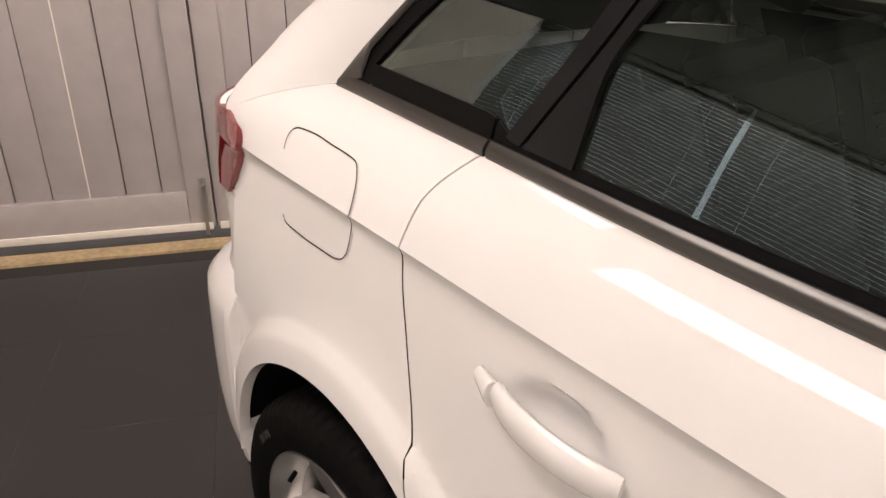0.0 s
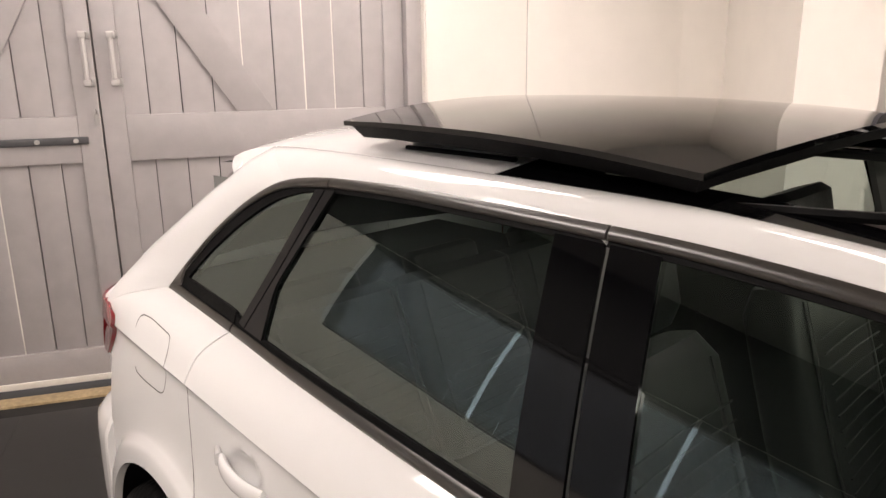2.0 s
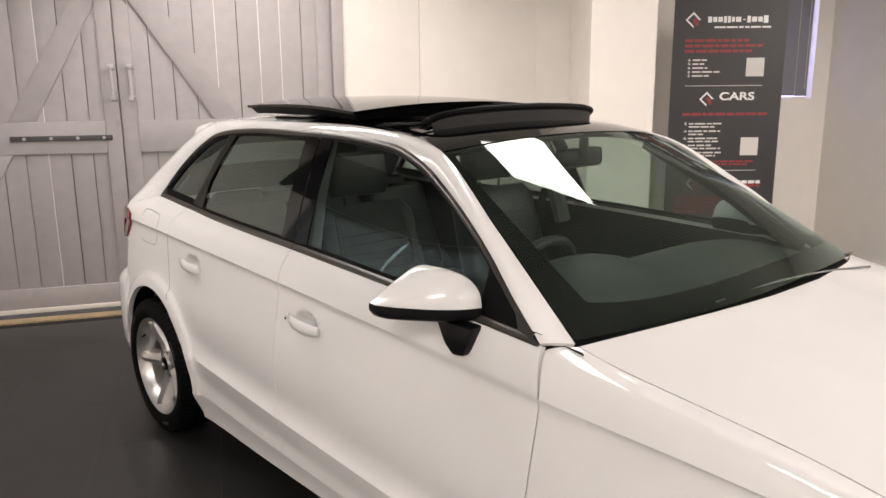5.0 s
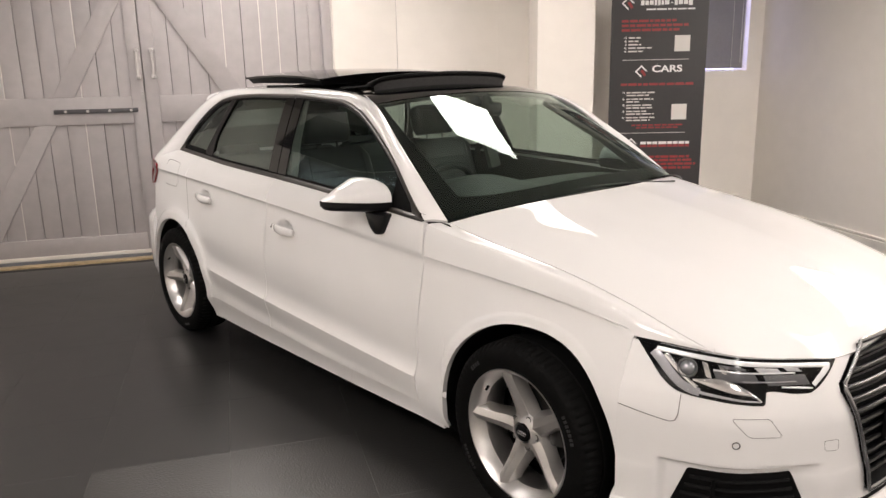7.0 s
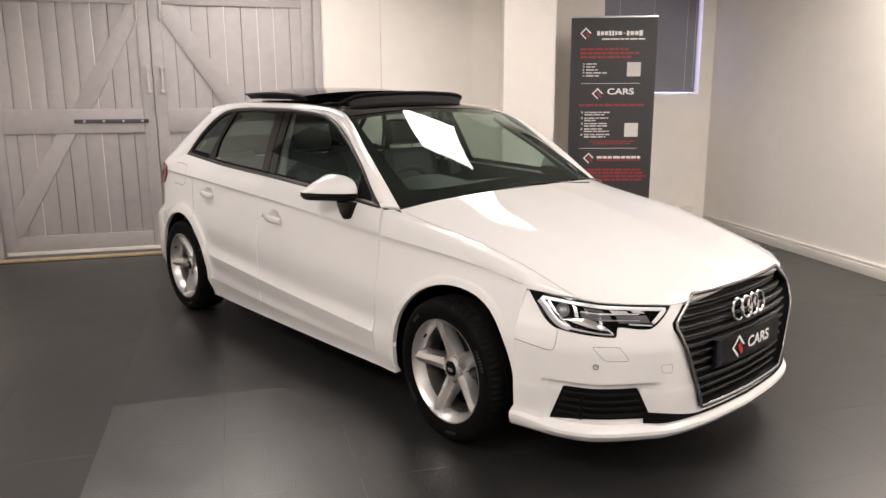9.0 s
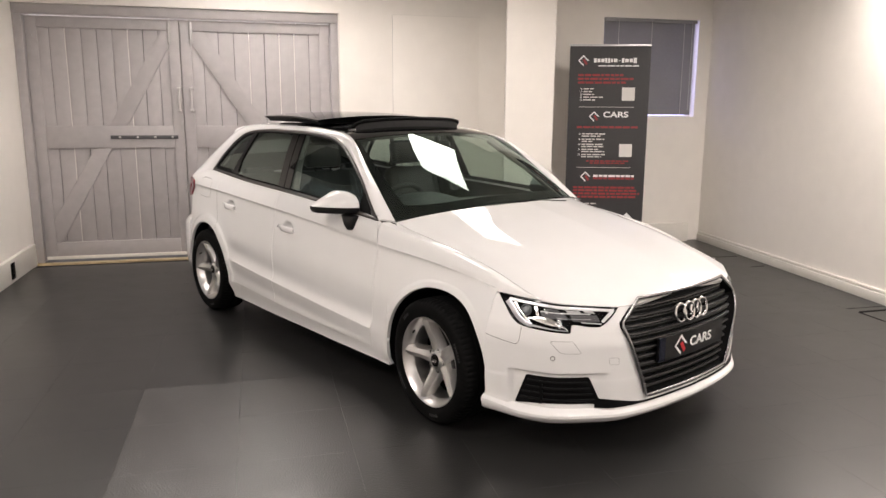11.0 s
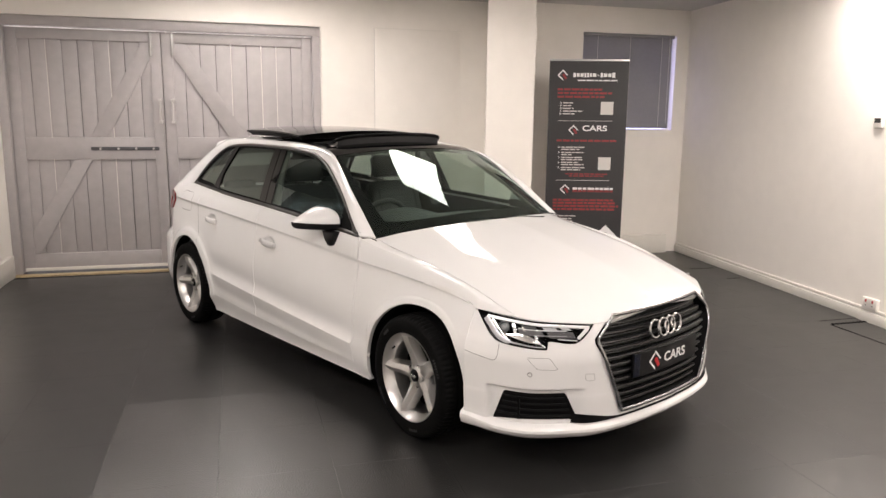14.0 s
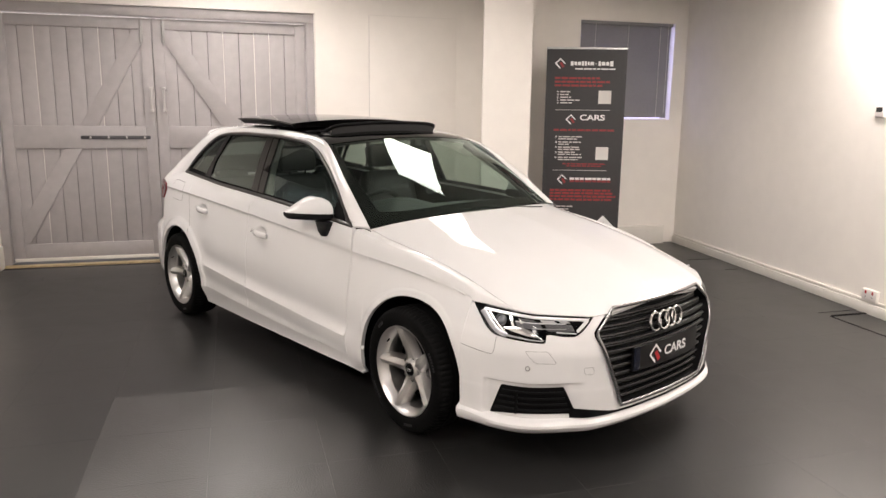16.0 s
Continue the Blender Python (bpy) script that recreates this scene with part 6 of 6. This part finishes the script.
for k in range(3):
    w = (SHADE_Y[1] - SHADE_Y[0]) / 3
    ya, yb = SHADE_Y[0] + k * w + 0.009, SHADE_Y[0] + (k + 1) * w - 0.009
    sh = slab("blind", DARKBLIND, LEFT - 0.045, LEFT - 0.005, ya, yb, SHADE_Z[1] - 0.036, SHADE_Z[1] - 0.001, bevel=0.004, label="closed dark slatted blind in the wide window", category="blind", group="blinds in the wide window")
    holes = (ya + 0.14, yb - 0.14)
    for j in range(33):
        bm = bmesh.new()
        for a, b in zip((ya + 0.002, *holes), (*holes, yb - 0.002)):      # slots for the cords
            box(bm, -0.0008, 0.0008, a + 0.0013, b - 0.0013, -0.0101, 0.0101)
        bmesh.ops.transform(bm, matrix=Matrix.Translation((LEFT - 0.025, 0, SHADE_Z[1] - 0.047 - j * 0.0225)) @ pose(0, 0, 0, 0, -6, 0), verts=bm.verts)
        part("slat", bm, DARKBLIND, sh)
    part("bottom_rail", block(LEFT - 0.035, LEFT - 0.015, ya + 0.002, yb - 0.002, SHADE_Z[0] + 0.004, SHADE_Z[0] + 0.018, 0.003), DARKBLIND, sh)

# made-up dark strip, placed only for the reflections in the car's side windows
slab("bulkhead", DARKSTRIP, LEFT - 0.01, LEFT + 0.012, -3.0, 3.30, SHADE_Z[1] + 0.004, CEILING - 0.002, kind="structure", label="unseen dark strip over the blinds, added to darken window reflections")

# ---- the roll-up banner ----
BAN = ROOM @ Matrix.Translation((1.508, 3.289, 0)) @ pose(0, 0, 0, 0, 0, math.degrees(math.atan2(-0.235, 0.74)))
BW, BT = 0.788, 2.113
banner = part("banner_stand", block(0, BW, 0.0, 0.002, 0.09, BT), PRINT, None, "black roll-up banner with white and red print", 35)
banner.matrix_world = BAN
tagged(banner, "", "banner")
part("top_rail", block(-0.003, BW + 0.003, -0.008, 0.010, BT - 0.001, BT + 0.018, 0.003), ALU, banner)
part("base", block(-0.01, BW + 0.01, -0.06, 0.07, 0.005, 0.09, 0.015), ALU, banner)
part("pole", tube([(BW / 2, 0.03, 0.05), (BW / 2, 0.03, BT)], 0.008, 8), ALU, banner)
for x in (0.12, BW - 0.12):
    part("foot", block(x - 0.03, x + 0.03, -0.16, 0.16, 0.0, 0.006, 0.002), STEELDARK, banner)


def bar(x0, x1, d, h, mat, name="text_bar"):
    """A print bar: fractions of the width, its middle d metres under the banner's top, h high."""
    part(name, block(x0 * BW, x1 * BW, -0.0012, -0.0002, BT + 0.019 - d - h / 2, BT + 0.019 - d + h / 2), mat, banner)


def words(x0, x1, d, h, mat, seed):
    """A line of unreadable print as word-sized bars."""
    rng = random.Random(seed)
    x = x0
    while x < x1 - 0.01:
        w = min(rng.uniform(0.035, 0.10), x1 - x)
        bar(x, x + w, d, h, mat)
        x += w + 0.012


face = lambda x, d: Matrix.Translation((x * BW, -0.0012, BT + 0.019 - d)) @ pose(0, 0, 0, 90, 0, 0)
for x, d, r in ((0.17, 0.158, 0.054), (0.33, 0.70, 0.052), (0.25, 1.30, 0.052)):
    diamond(0, 0, r, face(x, d), WHITEPRINT, PRINTRED, banner)
letters = ((0.27, 0.305), (0.315, 0.35), (0.36, 0.40), (0.41, 0.435), (0.445, 0.47), (0.48, 0.505), (0.515, 0.56), (0.575, 0.60), (0.615, 0.645), (0.655, 0.70), (0.71, 0.75), (0.76, 0.80))
for k, (a, b) in enumerate(letters):
    bar(a + 0.03, b + 0.03, 0.156 if k != 7 else 0.158, (0.040, 0.034, 0.034, 0.044, 0.044, 0.034, 0.034, 0.006, 0.044, 0.034, 0.034, 0.050)[k], WHITEPRINT, "mark_bar")
words(0.36, 0.86, 0.208, 0.012, WHITEPRINT, 2)
lettering("CARS", 0.076, face(0.60, 0.683) @ pose(0, 0, 0.0006) @ Matrix.Diagonal((1.35, 1, 1, 1)), WHITEPRINT, "lettering", banner, 0.0004, 0.002)
for k, (a, b) in enumerate(((0.38, 0.44), (0.45, 0.50), (0.51, 0.56), (0.575, 0.66), (0.67, 0.72), (0.73, 0.78), (0.79, 0.85), (0.86, 0.90))):
    bar(a - 0.03, b - 0.03, 1.292, 0.022, WHITEPRINT, "mark_bar")
    bar(a - 0.03, b - 0.03, 1.316, 0.022, PRINTRED, "mark_bar")
for d, a, b in ((0.297, 0.11, 0.68), (0.333, 0.11, 0.80), (0.369, 0.11, 0.72), (0.805, 0.12, 0.90), (1.142, 0.25, 0.80), (1.163, 0.30, 0.74), (1.41, 0.10, 0.88), (1.440, 0.10, 0.92), (1.472, 0.10, 0.95), (1.505, 0.10, 0.90)):
    words(a, b, d, 0.020 if d != 1.142 and d != 1.163 else 0.013, PRINTRED, int(d * 1000))
for k, (d, b) in enumerate(((0.43, 0.31), (0.457, 0.29), (0.484, 0.32), (0.511, 0.43), (0.538, 0.34), (0.872, 0.48), (0.894, 0.42), (0.925, 0.47), (0.947, 0.32), (0.976, 0.47), (0.998, 0.46), (1.026, 0.40), (1.048, 0.48), (1.078, 0.49), (1.10, 0.44), (1.575, 0.40), (1.603, 0.35), (1.630, 0.36))):
    words(0.185, b, d, 0.011, PAPER, 50 + k)
    if k < 5 or (k < 15 and k % 2) or k >= 15:
        diamond(0, 0, 0.011, face(0.155, d), WHITEPRINT, WHITEPRINT, banner)
for d in (0.607, 1.207):
    bar(0.13, 0.82, d, 0.004, PAPER, "rule")
for d in (0.48, 1.035):
    bar(0.665, 0.825, d, 0.128, PAPER, "pale_label")
diamond(0, 0, 0.235, face(0.80, 1.90), WHITEPRINT, PRINT, banner)

# ---- wall fittings on the right ----
WR = wall_right.matrix_world
soc = part("wall_socket", block(-0.034, -0.001, 0.70, 0.85, 0.10, 0.19, 0.006), SOCKET, None, "white double wall socket above the skirting")
soc.matrix_world = WR
tagged(soc, "", "socket")
for y in (0.74, 0.81):
    part("switch", block(-0.037, -0.033, y - 0.008, y + 0.008, 0.155, 0.178, 0.001), REDPRINT, soc)
    part("pin_slot", block(-0.0345, -0.0338, y - 0.003, y + 0.003, 0.125, 0.137), GATEDARK, soc)
th = part("thermostat", block(-0.028, -0.001, 0.86, 0.95, 1.50, 1.59, 0.006), SOCKET, None, "small grey wall thermostat")
th.matrix_world = WR
tagged(th, "", "thermostat")
part("display", block(-0.030, -0.027, 0.875, 0.935, 1.54, 1.575), GATEDARK, th)
dk = part("door_stop", block(-4.0, -3.62, 3.22, 3.40, -0.004, 0.20, 0.03), BLACKMATT, None, "black rubber wedge block beside the pier")
dk.matrix_world = ROOM
tagged(dk, "", "wedge")

# ---- floor tiles, half a metre square, laid with the room ----
TX, TY, PITCH = -2.17, 0.40, 0.5
bm = block(0.0002, PITCH - 0.0002, 0.0002, PITCH - 0.0002, -0.008, 0.0, 0.0004, 1)
tile_me = finish(bm, "floor_tile", TILE, 40)
rough_me = tile_me.copy()
rough_me.materials[0] = TILEROUGH      # these lie with their embossed side up
far = bmesh.new()
random.seed(11)
for i in range(-8, 12):
    for j in range(-15, 8):
        x, y = TX + i * PITCH, TY + j * PITCH
        if x > RX + 0.1 or y > 3.88 or x < LEFT - 0.4 or y < BACK:
            continue
        edge = RX + 0.0875 * (y + 0.25 - 1.9)
        w, d = min(PITCH, edge + 0.03 - x), PITCH
        near = -4.2 < x and y > -3.2
        if near and w > 0.45 and not (x > 2.8 and -0.35 < y < 0.75):
            t = part("floor_tile", rough_me if 0 <= i <= 2 and -4 <= j <= -1 else tile_me, TILE, floor)
            t.location = (x, y, random.uniform(-0.00006, 0.00006))
        else:
            drop = 0.004 if x > 2.8 and -0.35 < y < 0.75 else 0.0
            box(far, x + 0.0004, x + max(w, 0.05) - 0.0004, y + 0.0004, y + d - 0.0004, -0.012, -0.0002 - drop)
room_part("floor_tile_rest", far, TILE, floor)
tagged(floor.children[-1], "", "", "", "stuff")
# toothed edges where tiles end short of the wall
def teeth(x0, y0, x1, y1, n):
    bm = bmesh.new()
    d = Vector((x1 - x0, y1 - y0, 0))
    L, u = d.length, d.normalized()
    s = Vector((-u.y, u.x, 0))
    for k in range(n):
        p = Vector((x0, y0, 0)) + u * (k + 0.5) * L / n
        r = 0.40 * L / n
        pts = [p + u * r * math.cos(a) + s * r * 1.25 * math.sin(a) for a in np.linspace(0, 2 * math.pi, 8, endpoint=False)]
        lo, hi = [bm.verts.new((q.x, q.y, -0.006)) for q in pts], [bm.verts.new((q.x, q.y, 0.0012)) for q in pts]
        bm.faces.new(hi)
        for i in range(8):
            bm.faces.new((lo[i], lo[(i + 1) % 8], hi[(i + 1) % 8], hi[i]))
    return room_part("tile_teeth", bm, BLACKMATT, floor)


teeth(2.84, 0.79, 2.80, -0.60, 46)
teeth(2.86, 0.80, 3.26, 0.80, 12)
teeth(3.02, 2.905, 3.30, 2.895, 9)
teeth(3.10, 2.402, 3.25, 2.402, 5)
